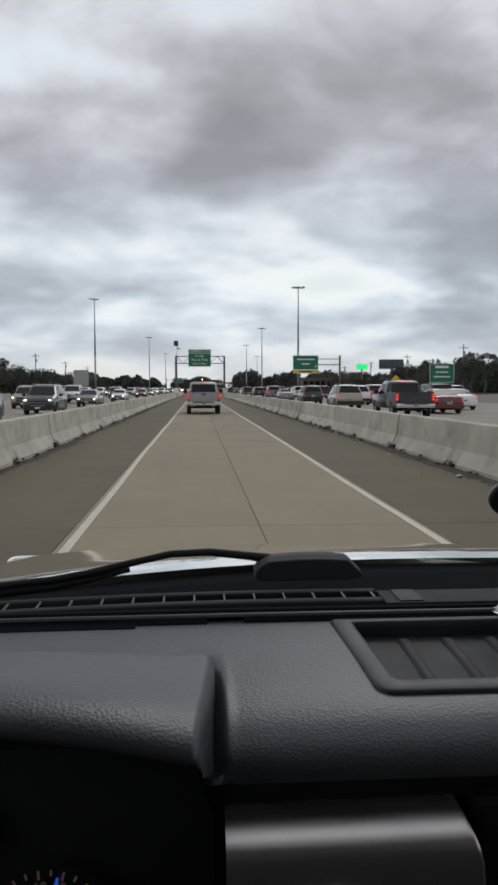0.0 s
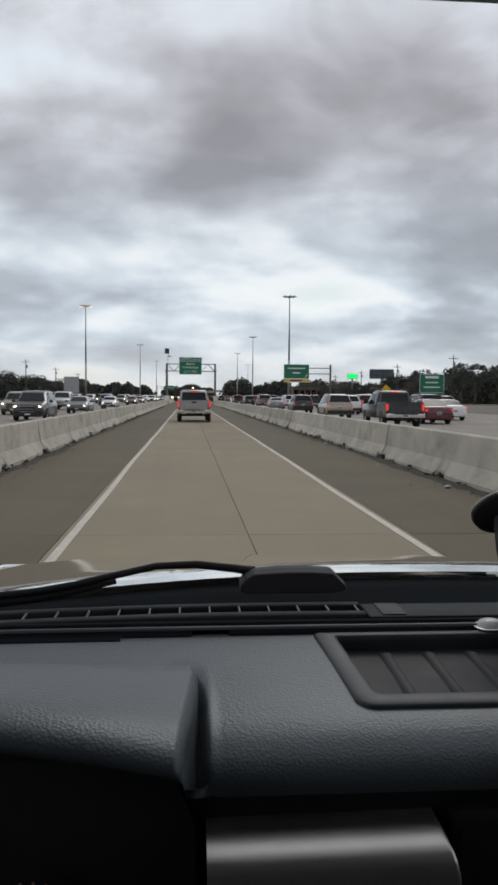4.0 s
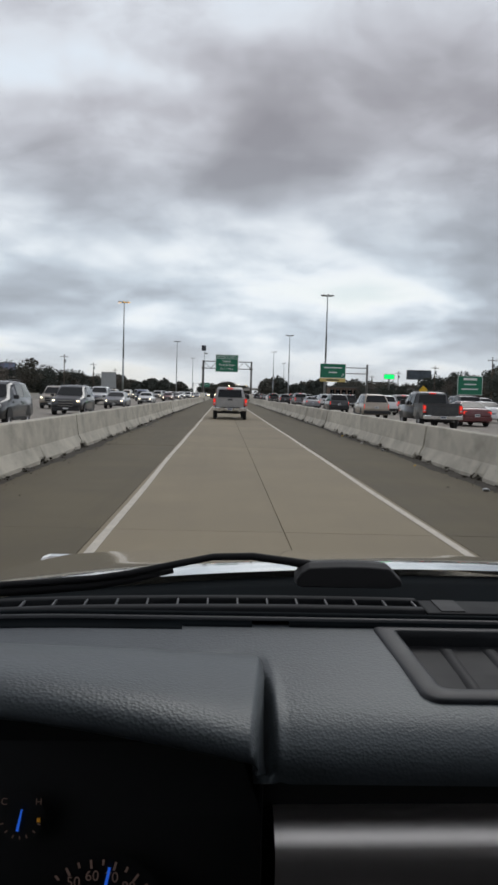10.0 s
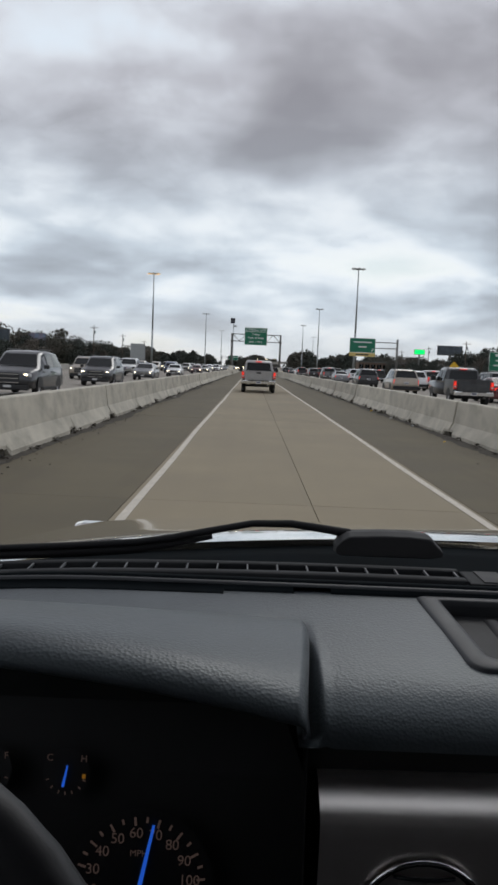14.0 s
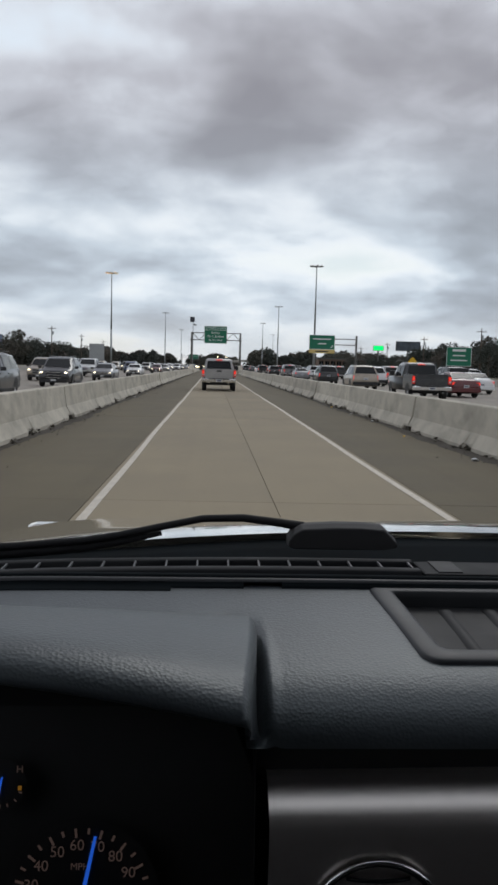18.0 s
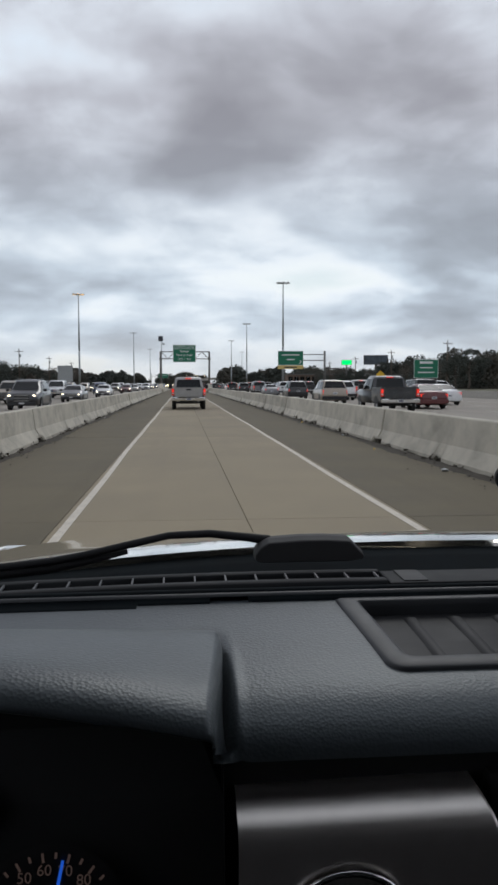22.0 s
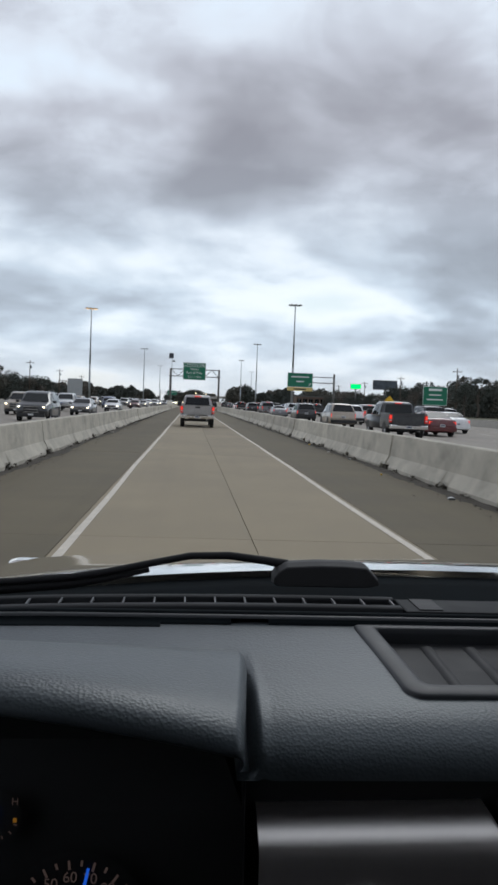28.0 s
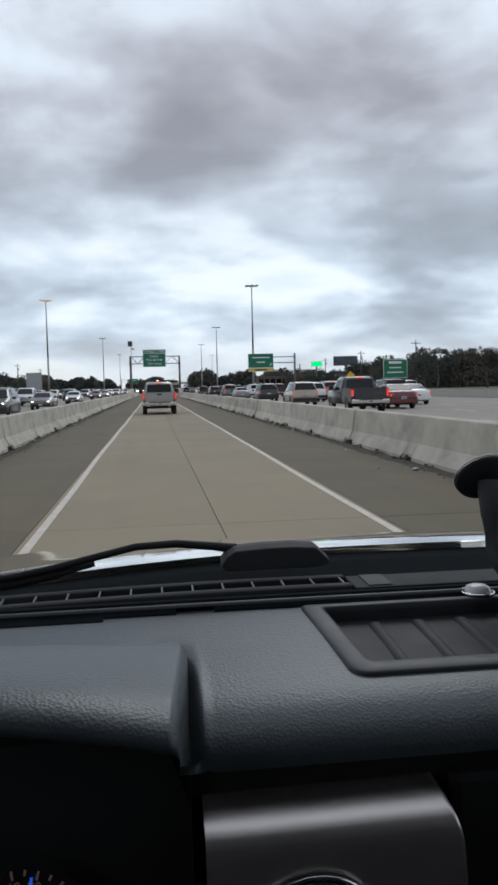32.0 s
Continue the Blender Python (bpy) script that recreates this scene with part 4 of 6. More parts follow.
gauge("speedometer", -0.121, 0.007, 0.058, [(str(v), mph(v), 0.76, 0.0125) for v in range(0, 130, 10)] + [("MPH", 95, 0.46, 0.008)],
      [(mph(v), 0.13 if v % 10 == 0 else 0.085) for v in range(0, 125, 5)], (79, -0.1, 0.92, 0.0020), "dim speedometer with amber numerals")
gauge("tachometer", -0.335, 0.0, 0.058, [(str(v), 225 - v * 33, 0.76, 0.0125) for v in range(0, 8)], [(225 - v * 16.5, 0.13 if v % 2 == 0 else 0.085) for v in range(0, 15)], None, "dim rev counter dial")
gauge("fuel_gauge", -0.262, 0.100, 0.019, [("E", 140, 1.05, 0.0085), ("F", 40, 1.05, 0.0085)], [(a, 0.16) for a in (200, 225, 250, 270, 290, 315, 340)], (74, -0.6, 0.4, 0.0013), "small fuel gauge")
gauge("temperature_gauge", -0.192, 0.100, 0.019, [("C", 140, 1.05, 0.0085), ("H", 40, 1.05, 0.0085)], [(a, 0.16) for a in (200, 225, 250, 270, 290, 315, 340)], (80, -0.6, 0.4, 0.0013), "small temperature gauge")
m = on_face(-0.192, 0.100, 0.0105)
cpart("hot_mark", boxed(0, 0.003, 0, 0.0035, -0.0003, 0.0003), AMBER, "small amber mark").data.transform(m @ pose(0.0145, -0.004, 0))
# steering wheel, just reaching into view
wheel = thing("steering_wheel", "dark leather steering wheel", "steering wheel", at=(-0.24, 0.55, 1.06))
W = pose(-0.258, 0.395, 1.125, 65)
bm = bmesh.new()
tube(bm, [W @ Vector((0.178 * math.cos(a), 0.178 * math.sin(a), 0)) for a in (2 * math.pi * i / 48 for i in range(48))], 0.0155, 12, closed=True)
for name, bmx, mat in (("rim", bm, WHEEL_RIM),):
    ob = part(name, bmx, mat, wheel, "", True)
    ob.matrix_parent_inverse = Matrix.Translation((0.24, -0.55, -1.06))
bm = bmesh.new()
rod(bm, W @ Vector((0, 0, -0.03)), W @ Vector((0, 0, 0.0)), 0.07, 0.06, 20)
rod(bm, W @ Vector((0, 0, -0.03)), (-0.258, 0.80, 0.92), 0.03, 0.03, 10)
ob = part("hub", bm, WHEEL_RIM, wheel, "", True)
ob.matrix_parent_inverse = Matrix.Translation((0.24, -0.55, -1.06))
for a in (0, 180, 270):
    bm = bmesh.new()
    d = Vector((math.cos(radians(a)), math.sin(radians(a)), 0))
    rod(bm, W @ (d * 0.05 + Vector((0, 0, -0.015))), W @ (d * 0.175), 0.014, 0.010, 8)
    ob = part("spoke", bm, WHEEL_RIM, wheel, "", True)
    ob.matrix_parent_inverse = Matrix.Translation((0.24, -0.55, -1.06))

# phone holder with a suction pad on the glass
holder = thing("phone_holder", "black suction-pad phone holder on the windshield", "phone holder", at=(0.43, 1.0, 1.2))


def hpart(name, bm, mat, label="", smooth=True):
    ob = part(name, bm, mat, holder, label, smooth)
    ob.matrix_parent_inverse = Matrix.Translation((-0.43, -1.0, -1.2))
    return ob


pc, pn = Vector((0.436, 1.118, 1.347)), Vector((0, 0.75, 0.66)).normalized()
pa, pb = Vector((1, 0, 0)), pn.cross(Vector((1, 0, 0))).normalized()
bm = bmesh.new()
skin(bm, [[pc + r * (math.cos(a) * pa + math.sin(a) * pb) + h * pn for a in (2 * math.pi * i / 36 for i in range(36))] for r, h in ((0.001, 0.0), (0.036, 0.0), (0.040, -0.003), (0.038, -0.008), (0.026, -0.018), (0.018, -0.026), (0.001, -0.027))], True)
hpart("suction_pad", bm, BLACK_RUBBER, "round black suction pad with pale rim")
bm = bmesh.new()
tube(bm, [pc + r * pn * 0 + 0.0395 * (math.cos(a) * pa + math.sin(a) * pb) for r, a in ((0, 2 * math.pi * i / 36) for i in range(36))], 0.0012, 6, closed=True)
hpart("pad_rim", bm, SILVER_TRIM)
bm = bmesh.new()
tube(bm, [(0.434, 1.095, 1.34), (0.428, 1.08, 1.30), (0.426, 1.06, 1.265), (0.430, 1.04, 1.245), (0.440, 1.0, 1.21)], [0.017, 0.012, 0.013, 0.016, 0.012], 12)
hpart("holder_arm", bm, BLACK_MATT, "black jointed arm")
bm = bmesh.new()
box(bm, 0.430, 0.49, 0.975, 0.995, 1.175, 1.275, bevel=0.004)
hpart("cradle", bm, BLACK_MATT)
bm = bmesh.new()
rod(bm, (0.425, 1.045, 1.248), (0.462, 1.045, 1.248), 0.009, 0.009, 12)
hpart("knob", bm, BLACK_MATT)
sensor = thing("sun_sensor", "small shiny dome sensor on the dash edge", "sensor", at=(0.402, 1.060, 1.2045))
bm = bmesh.new()
skin(bm, [[(0.0 + r * math.cos(a), r * math.sin(a), h) for a in (2 * math.pi * i / 20 for i in range(20))] for r, h in ((0.018, 0.0), (0.0172, 0.004), (0.014, 0.009), (0.008, 0.0115), (0.0005, 0.012))], True)
part("dome", bm, HEAD_OFF, sensor, "pale clear dome", True)
bm = bmesh.new()
tube(bm, [(0.02 * math.cos(a), 0.02 * math.sin(a), 0.002) for a in (2 * math.pi * i / 24 for i in range(24))], 0.0018, 6, closed=True)
part("rim", bm, CHROME, sensor, "", True)

# ---------------------------------------------------------------- vehicles
# stations along a vehicle from tail (0) to nose (length): y, sill z, belt z, belt half width, top z, top half width
SHAPES = {
    "sedan": (4.7, 1.80, 0.33, [(0.0, 0.45, 0.80, 0.74, 0.86, 0.70), (0.10, 0.30, 0.90, 0.86, 1.00, 0.78), (0.75, 0.22, 0.93, 0.90, 1.05, 0.78), (1.45, 0.22, 0.94, 0.91, 1.43, 0.60),
                                (2.3, 0.22, 0.93, 0.91, 1.46, 0.62), (2.9, 0.22, 0.92, 0.90, 1.38, 0.62), (3.6, 0.22, 0.90, 0.90, 0.98, 0.76), (4.45, 0.26, 0.76, 0.84, 0.80, 0.66), (4.7, 0.40, 0.62, 0.70, 0.66, 0.60)], (0.85, 3.75), (2, 3, 4, 5, 6)),
    "suv": (4.8, 1.95, 0.37, [(0.0, 0.52, 1.00, 0.84, 1.06, 0.80), (0.08, 0.34, 1.06, 0.93, 1.12, 0.84), (0.50, 0.28, 1.08, 0.96, 1.70, 0.70), (1.5, 0.28, 1.07, 0.97, 1.77, 0.72),
                               (2.5, 0.28, 1.06, 0.97, 1.76, 0.72), (3.0, 0.28, 1.05, 0.96, 1.66, 0.70), (3.6, 0.28, 1.03, 0.95, 1.10, 0.82), (4.55, 0.32, 0.94, 0.90, 1.00, 0.76), (4.8, 0.48, 0.78, 0.78, 0.84, 0.70)], (0.95, 3.8), (1, 2, 3, 4, 5, 6)),
    "van": (5.1, 2.0, 0.36, [(0.0, 0.5, 1.05, 0.88, 1.12, 0.84), (0.06, 0.3, 1.10, 0.97, 1.16, 0.88), (0.35, 0.26, 1.10, 0.98, 1.78, 0.76), (1.6, 0.26, 1.08, 0.99, 1.84, 0.78),
                              (3.0, 0.26, 1.06, 0.99, 1.80, 0.76), (3.5, 0.26, 1.04, 0.98, 1.62, 0.72), (4.3, 0.26, 1.00, 0.95, 1.06, 0.80), (4.9, 0.32, 0.86, 0.88, 0.92, 0.74), (5.1, 0.45, 0.74, 0.76, 0.78, 0.70)], (1.0, 4.15), (1, 2, 3, 4, 5, 6)),
}


def wheels(root, y_axles, half, r):
    for y in y_axles:
        for s in (-1, 1):
            bm = bmesh.new()
            x0, x1 = s * (half - 0.24), s * (half - 0.01)
            skin(bm, [[(x, y + q * math.cos(a), r + q * math.sin(a)) for a in (2 * math.pi * i / 22 for i in range(22))] for x, q in
                      ((x0, 0.02), (x0, r - 0.03), (x0 + s * 0.03, r), (x1 - s * 0.03, r), (x1, r - 0.03), (x1, r * 0.66), (x1 - s * 0.03, r * 0.62))], True)
            w = part("wheel", bm, TYRE, root)
            bm = bmesh.new()
            skin(bm, [[(x, y + q * math.cos(a), r + q * math.sin(a)) for a in (2 * math.pi * i / 16 for i in range(16))] for x, q in
                      ((x1 - s * 0.035, r * 0.63), (x1 - s * 0.02, r * 0.5), (x1 - s * 0.05, r * 0.42), (x1 - s * 0.02, r * 0.16), (x1 - s * 0.015, 0.002))], True)
            part("rim", bm, ALLOY, w)


def plate(root, y, z, s):
    bm = boxed(-0.15, 0.15, y - 0.008, y + 0.008, z - 0.075, z + 0.075)
    p = part("number_plate", bm, PLATE, root, "pale plate")
    part("plate_bar", boxed(-0.11, 0.11, y + s * 0.012 - 0.003, y + s * 0.012 + 0.003, z - 0.03, z + 0.03), PLATE_BAR, p)


def passenger_car(kind, name, label, paint, lit_front):
    length, _, r, st, axles, glass = SHAPES[kind]
    root = thing(name, label, "car", "traffic on the freeway")

    def ring(s):
        y, zs, zb, wb, zt, wt = s
        zm = zs + (zb - zs) * 0.45
        half = [(wb * 0.92, zs), (wb * 0.99, zs + 0.05), (wb * 1.01, zm), (wb * 0.975, zb), (wt + 0.015, zt - 0.035), (wt * 0.82, zt), (0.0, zt + 0.015)]
        return [(x, y, z) for x, z in half] + [(-x, y, z) for x, z in half[-2::-1]]

    bm = bmesh.new()
    solid_loft(bm, [ring(s) for s in st])
    part("body", soften(bm, 0.035), paint, root, smooth=True)
    # wheel arches
    for y in axles:
        for s in (-1, 1):
            bm = bmesh.new()
            wb = 0.9 if kind == "sedan" else 0.965
            c = [bm.verts.new((s * (wb + 0.012), y + (r + 0.05) * math.cos(a), max(0.24, r + (r + 0.05) * math.sin(a)))) for a in (math.pi * i / 14 for i in range(15))]
            bm.faces.new(c)
            part("wheel_arch", bm, TRIM_BLACK, root)
    wheels(root, axles, 0.90 if kind == "sedan" else 0.965, r)
    # side glass, one pane for each bay of the cabin
    gl = [st[i] for i in glass]
    for a, b in zip(gl, gl[1:]):
        za, zb2 = a[4] - a[2], b[4] - b[2]
        if min(za, zb2) < 0.2 and max(za, zb2) < 0.3:
            continue
        for s in (-1, 1):
            bm = bmesh.new()
            quad = []
            for st_i, f0, f1 in ((a, 0.08, 0.92), (b, 0.08, 0.92)):
                y, zs, zb, wb, zt, wt = st_i
                for f in (f0, f1):
                    quad.append(Vector((s * (wb * 0.975 + (wt + 0.015 - wb * 0.975) * f + 0.008), y, zb + (zt - 0.035 - zb) * f)))
            if min(za, zb2) < 0.2:   # a raked end: a triangle
                hi, lo = (quad[2:], quad[:2]) if za < zb2 else (quad[:2], quad[2:])
                tip = lo[0].lerp(hi[0], 0.15)
                pts = [hi[0].lerp(lo[0], 0.06), hi[1].lerp(lo[1], 0.06), tip]
            else:
                pts = [quad[0].lerp(quad[2], 0.04), quad[2].lerp(quad[0], 0.04), quad[3].lerp(quad[1], 0.04), quad[1].lerp(quad[3], 0.04)]
            bm.faces.new([bm.verts.new(p) for p in pts])
            part("side_window", bm, CAR_GLASS, root)

    def screen(lo, hi, nm):
        bm = bmesh.new()
        pts = []
        out = -1 if lo[0] < hi[0] else 1
        for s, f in ((lo, 0.10), (hi, 0.0)):
            wt = s[5]
            pts.append((wt * (0.98 if s is lo else 0.93), s[0], s[4]))
        (xa, ya, za), (xb, yb, zb) = pts
        for x, f in ((xa, 0.10), (-xa, 0.10), (-xb, 0.93), (xb, 0.93)):
            bm.verts.new((x * (0.96 if f < 0.5 else 0.94), ya + (yb - ya) * f + out * 0.014, za + (zb - za) * f + 0.014 + (0.0 if abs(f) < 0.5 else -0.005)))
        bm.verts.ensure_lookup_table()
        bm.faces.new(list(bm.verts))
        part(nm, bm, CAR_GLASS, root)

    i0 = 2 if kind == "sedan" else 1
    screen(st[i0], st[i0 + 1], "rear_window")
    screen(st[6], st[5], "windscreen")
    # lamps, bumpers, plate, mirrors
    w1, z1 = st[1][3], st[1][2]
    for s in (-1, 1):
        x0, x1 = sorted((s * (w1 - 0.05), s * (w1 - (0.42 if kind == "sedan" else 0.20))))
        dz = 0.17 if kind == "sedan" else 0.34
        part("tail_lamp", boxed(x0, x1, -0.02 + 0.03, 0.12, z1 - dz, z1 - 0.02, bevel=0.012), TAIL_LIT if not lit_front else TAIL_DIM, root, "red tail lamp")
        wn, zn = st[7][3], st[7][2]
        x0, x1 = sorted((s * (wn - 0.04), s * (wn - 0.36)))
        lamp = part("head_lamp", boxed(x0, x1, st[7][0] - 0.06, length - 0.02, zn - 0.19, zn - 0.04, bevel=0.04), HEAD_OFF, root, "clear head lamp")
        x0, x1 = sorted((s * (wn - 0.14), s * (wn - 0.29)))
        part("bulb", boxed(x0, x1, length - 0.10, length - 0.012, zn - 0.165, zn - 0.065, bevel=0.03), HEAD_LIT if lit_front else HEAD_OFF, lamp, "lit bulb" if lit_front else "")
        ym = st[5][0] + 0.25
        x0, x1 = sorted((s * (st[5][3] + 0.02), s * (st[5][3] + 0.22)))
        part("mirror", boxed(x0, x1, ym, ym + 0.12, st[5][2] + 0.02, st[5][2] + 0.17, bevel=0.02), TRIM_BLACK, root)
    part("rear_bumper", boxed(-w1 + 0.02, w1 - 0.02, -0.07, 0.10, st[1][1] + 0.02, st[1][1] + 0.26, bevel=0.03), TRIM_BLACK if kind != "sedan" else paint, root)
    part("front_bumper", boxed(-0.78, 0.78, length - 0.20, length + 0.03, 0.26, 0.46, bevel=0.03), TRIM_BLACK, root)
    grille = part("grille", boxed(-0.44, 0.44, length - 0.14, length + 0.03, 0.50, zn - 0.03, bevel=0.02), TRIM_BLACK, root)
    for i in range(3):
        z = 0.53 + (zn - 0.10 - 0.53) * i / 2
        part("chrome_bar", boxed(-0.42, 0.42, length + 0.018, length + 0.042, z, z + 0.022), CHROME, grille)
    part("front_plate", boxed(-0.15, 0.15, length + 0.03, length + 0.045, 0.36, 0.45), PLATE, root)
    part("lower_intake", boxed(-0.55, 0.55, length - 0.05, length + 0.034, 0.28, 0.34, bevel=0.01), BLACK_MATT, root)
    # fold lines: sills, door gaps and handles, roof rails
    wb = 0.9 if kind == "sedan" else 0.965
    for s in (-1, 1):
        x0, x1 = sorted((s * (wb - 0.04), s * (wb + 0.012)))
        part("sill", boxed(x0, x1, axles[0] + r + 0.08, axles[1] - r - 0.08, 0.24, 0.36, bevel=0.015), TRIM_BLACK, root)
        for y in (st[3][0] + 0.45, st[4][0] + 0.62):
            x0, x1 = sorted((s * (wb - 0.01), s * (wb + 0.02)))
            part("door_handle", boxed(x0, x1, y, y + 0.18, st[3][2] - 0.14, st[3][2] - 0.10, bevel=0.006), paint, root)
        if kind != "sedan":
            part("roof_rail", rod(bmesh.new(), (s * 0.62, st[3][0] - 0.6, st[3][4] + 0.05), (s * 0.62, st[4][0] + 0.4, st[4][4] + 0.05), 0.02, 0.02, 6), TRIM_BLACK, root)
    plate(root, -0.03 if kind != "sedan" else -0.01, st[1][2] - 0.25, -1)
    return root


def pickup(name, label, paint, lit_front, brakes=True):
    """Crew-cab pickup: bed with a tailgate, cab, chrome bumper."""
    root = thing(name, label, "pickup truck", "traffic on the freeway")
    w = 0.99
    # lower body and nose
    bm = bmesh.new()

    def ring(y, zs, zt, wx):
        half = [(wx * 0.94, zs), (wx, zs + 0.10), (wx * 1.0, zs + 0.45 * (zt - zs)), (wx * 0.985, zt - 0.04), (wx * 0.95, zt), (0, zt + 0.01)]
        return [(x, y, z) for x, z in half] + [(-x, y, z) for x, z in half[-2::-1]]

    solid_loft(bm, [ring(2.02, 0.5, 1.12, w), (ring(4.35, 0.45, 1.15, w)), ring(4.6, 0.48, 1.18, w), ring(5.6, 0.55, 1.12, 0.97), ring(5.8, 0.62, 1.02, 0.90)])
    part("body", soften(bm, 0.03), paint, root, smooth=True)
    # bed: floor, sides and front, open at the top
    for s in (-1, 1):
        bm = bmesh.new()
        x1, x0 = s * w, s * (w - 0.10)
        solid_loft(bm, [[(x0, y, 0.62), (x1 * 0.95, y, 0.52), (x1, y, 0.62), (x1 * 0.995, y, 0.95), (x1 * 0.975, y, 1.30), (x0, y, 1.30)] for y in (0.10, 2.0)])
        part("bed_side", bm, paint, root)
    part("bed_floor", boxed(-0.9, 0.9, 0.1, 2.0, 0.60, 0.66), TRIM_BLACK, root)
    bm = boxed(-0.79, 0.79, 0.02, 0.10, 0.68, 1.295, bevel=0.015)
    gate = part("tailgate", bm, paint, root)
    part("recess", boxed(-0.60, 0.60, 0.006, 0.03, 0.78, 1.05, bevel=0.008), paint, gate)
    part("gate_handle", boxed(-0.14, 0.14, 0.002, 0.03, 1.12, 1.21, bevel=0.008), TRIM_BLACK, gate, "black tailgate handle")
    part("gate_cap", boxed(-0.78, 0.78, 0.0, 0.10, 1.285, 1.315, bevel=0.006), TRIM_BLACK, gate)
    # cab
    cab = [(2.02, 1.12, 0.97, 1.14, 0.96), (2.10, 1.12, 0.97, 1.80, 0.76), (2.6, 1.12, 0.97, 1.90, 0.77), (3.5, 1.13, 0.97, 1.90, 0.77), (3.95, 1.14, 0.96, 1.82, 0.74), (4.65, 1.16, 0.94, 1.20, 0.88)]
    bm = bmesh.new()
    solid_loft(bm, [[(a, y, z0), (b, y, z1 - 0.05), (b * 0.86, y, z1), (0, y, z1 + 0.012), (-b * 0.86, y, z1), (-b, y, z1 - 0.05), (-a, y, z0)] for y, z0, a, z1, b in cab])
    part("cab", soften(bm, 0.03), paint, root, smooth=True)
    bm = bmesh.new()
    for p in ((0.74, 2.018, 1.27), (-0.74, 2.018, 1.27), (-0.68, 2.072, 1.755), (0.68, 2.072, 1.755)):
        bm.verts.new(p)
    bm.verts.ensure_lookup_table()
    bm.faces.new(list(bm.verts))
    part("rear_window", bm, CAR_GLASS, root)
    bm = bmesh.new()
    for p in ((0.80, 4.60, 1.27), (-0.80, 4.60, 1.27), (-0.66, 4.01, 1.80), (0.66, 4.01, 1.80)):
        bm.verts.new(p)
    bm.verts.ensure_lookup_table()
    bm.faces.new(list(bm.verts))
    part("windscreen", bm, CAR_GLASS, root)
    for s in (-1, 1):
        for ya, yb in ((2.25, 3.0), (3.08, 3.95)):
            bm = bmesh.new()
            for y, z, x in ((ya, 1.18, 0.958), (yb, 1.19, 0.955), (yb - (0.06 if yb < 3.5 else 0.25), 1.75, 0.80), (ya + 0.06, 1.75, 0.80)):
                bm.verts.new((s * (x + 0.016), y, z))
            bm.verts.ensure_lookup_table()
            bm.faces.new(list(bm.verts))
            part("side_window", bm, CAR_GLASS, root)
        x0, x1 = sorted((s * 0.845, s * 0.985))
        tail = part("tail_lamp", boxed(x0, x1, 0.035, 0.16, 0.84, 1.22, bevel=0.015), TAIL_DIM, root, "red tail lamp")
        x0, x1 = sorted((s * 0.865, s * 0.965))
        part("lit_lens", boxed(x0, x1, 0.025, 0.06, 1.00, 1.19, bevel=0.008), TAIL_LIT if brakes else TAIL_DIM, tail)
        part("reversing_lens", boxed(x0, x1, 0.027, 0.06, 0.91, 0.98, bevel=0.006), HEAD_OFF, tail)
        x0, x1 = sorted((s * 0.98, s * 1.24))
        part("mirror", boxed(x0, x1, 3.9, 4.03, 1.20, 1.46, bevel=0.03), TRIM_BLACK, root)
        x0, x1 = sorted((s * 0.55, s * 0.90))
        lamp = part("head_lamp", boxed(x0, x1, 5.60, 5.835, 0.84, 0.99, bevel=0.02), HEAD_OFF, root, "clear head lamp")
        x0, x1 = sorted((s * 0.64, s * 0.80))
        part("bulb", boxed(x0, x1, 5.80, 5.845, 0.865, 0.965, bevel=0.015), HEAD_LIT if lit_front else HEAD_OFF, lamp, "lit bulb" if lit_front else "")
        for y in (1.05, 4.75):
            bm = bmesh.new()
            bm.faces.new([bm.verts.new((s * (w + 0.006), y + 0.47 * math.cos(a), max(0.47, 0.40 + 0.47 * math.sin(a)))) for a in (math.pi * i / 14 for i in range(15))])
            part("wheel_arch", bm, TRIM_BLACK, root)
    bm = boxed(-0.97, 0.97, -0.12, 0.06, 0.52, 0.72, bevel=0.03)
    bump = part("rear_bumper", bm, CHROME if brakes else TRIM_BLACK, root, "chrome step bumper" if brakes else "")
    part("step_pad", boxed(-0.60, 0.60, -0.135, 0.03, 0.69, 0.735), TRIM_BLACK, bump)
    plate(root, -0.125, 0.62, -1)
    part("exhaust", rod(bmesh.new(), (0.55, -0.05, 0.42), (0.55, 0.6, 0.42), 0.045, 0.045, 10), STEEL_DARK, root)
    part("axle", rod(bmesh.new(), (-0.8, 1.05, 0.40), (0.8, 1.05, 0.40), 0.07, 0.07, 10), TRIM_BLACK, root)
    part("chassis", boxed(-0.5, 0.5, 0.2, 5.5, 0.42, 0.56), TRIM_BLACK, root)
    part("grille", boxed(-0.60, 0.60, 5.72, 5.83, 0.66, 1.00, bevel=0.02), CHROME, root, "chrome grille")
    part("brake_light", boxed(-0.18, 0.18, 2.06, 2.12, 1.81, 1.845), TAIL_LIT if brakes else TAIL_DIM, root)
    wheels(root, (1.05, 4.75), w, 0.40)
    return root


def recolour(root, old, paint):
    for o in root.children_recursive:
        if o.type == "MESH" and o.material_slots and o.data.materials[0] == old:
            o.material_slots[0].link = "OBJECT"
            o.material_slots[0].material = paint


# the pickup ahead in the lane
lead = pickup("lead_pickup", "silver pickup truck ahead with red tail lamps lit", PAINTS["silver"], False)
lead.matrix_basis = pose(0.38, 46.0, 0)
lead["group"] = ""

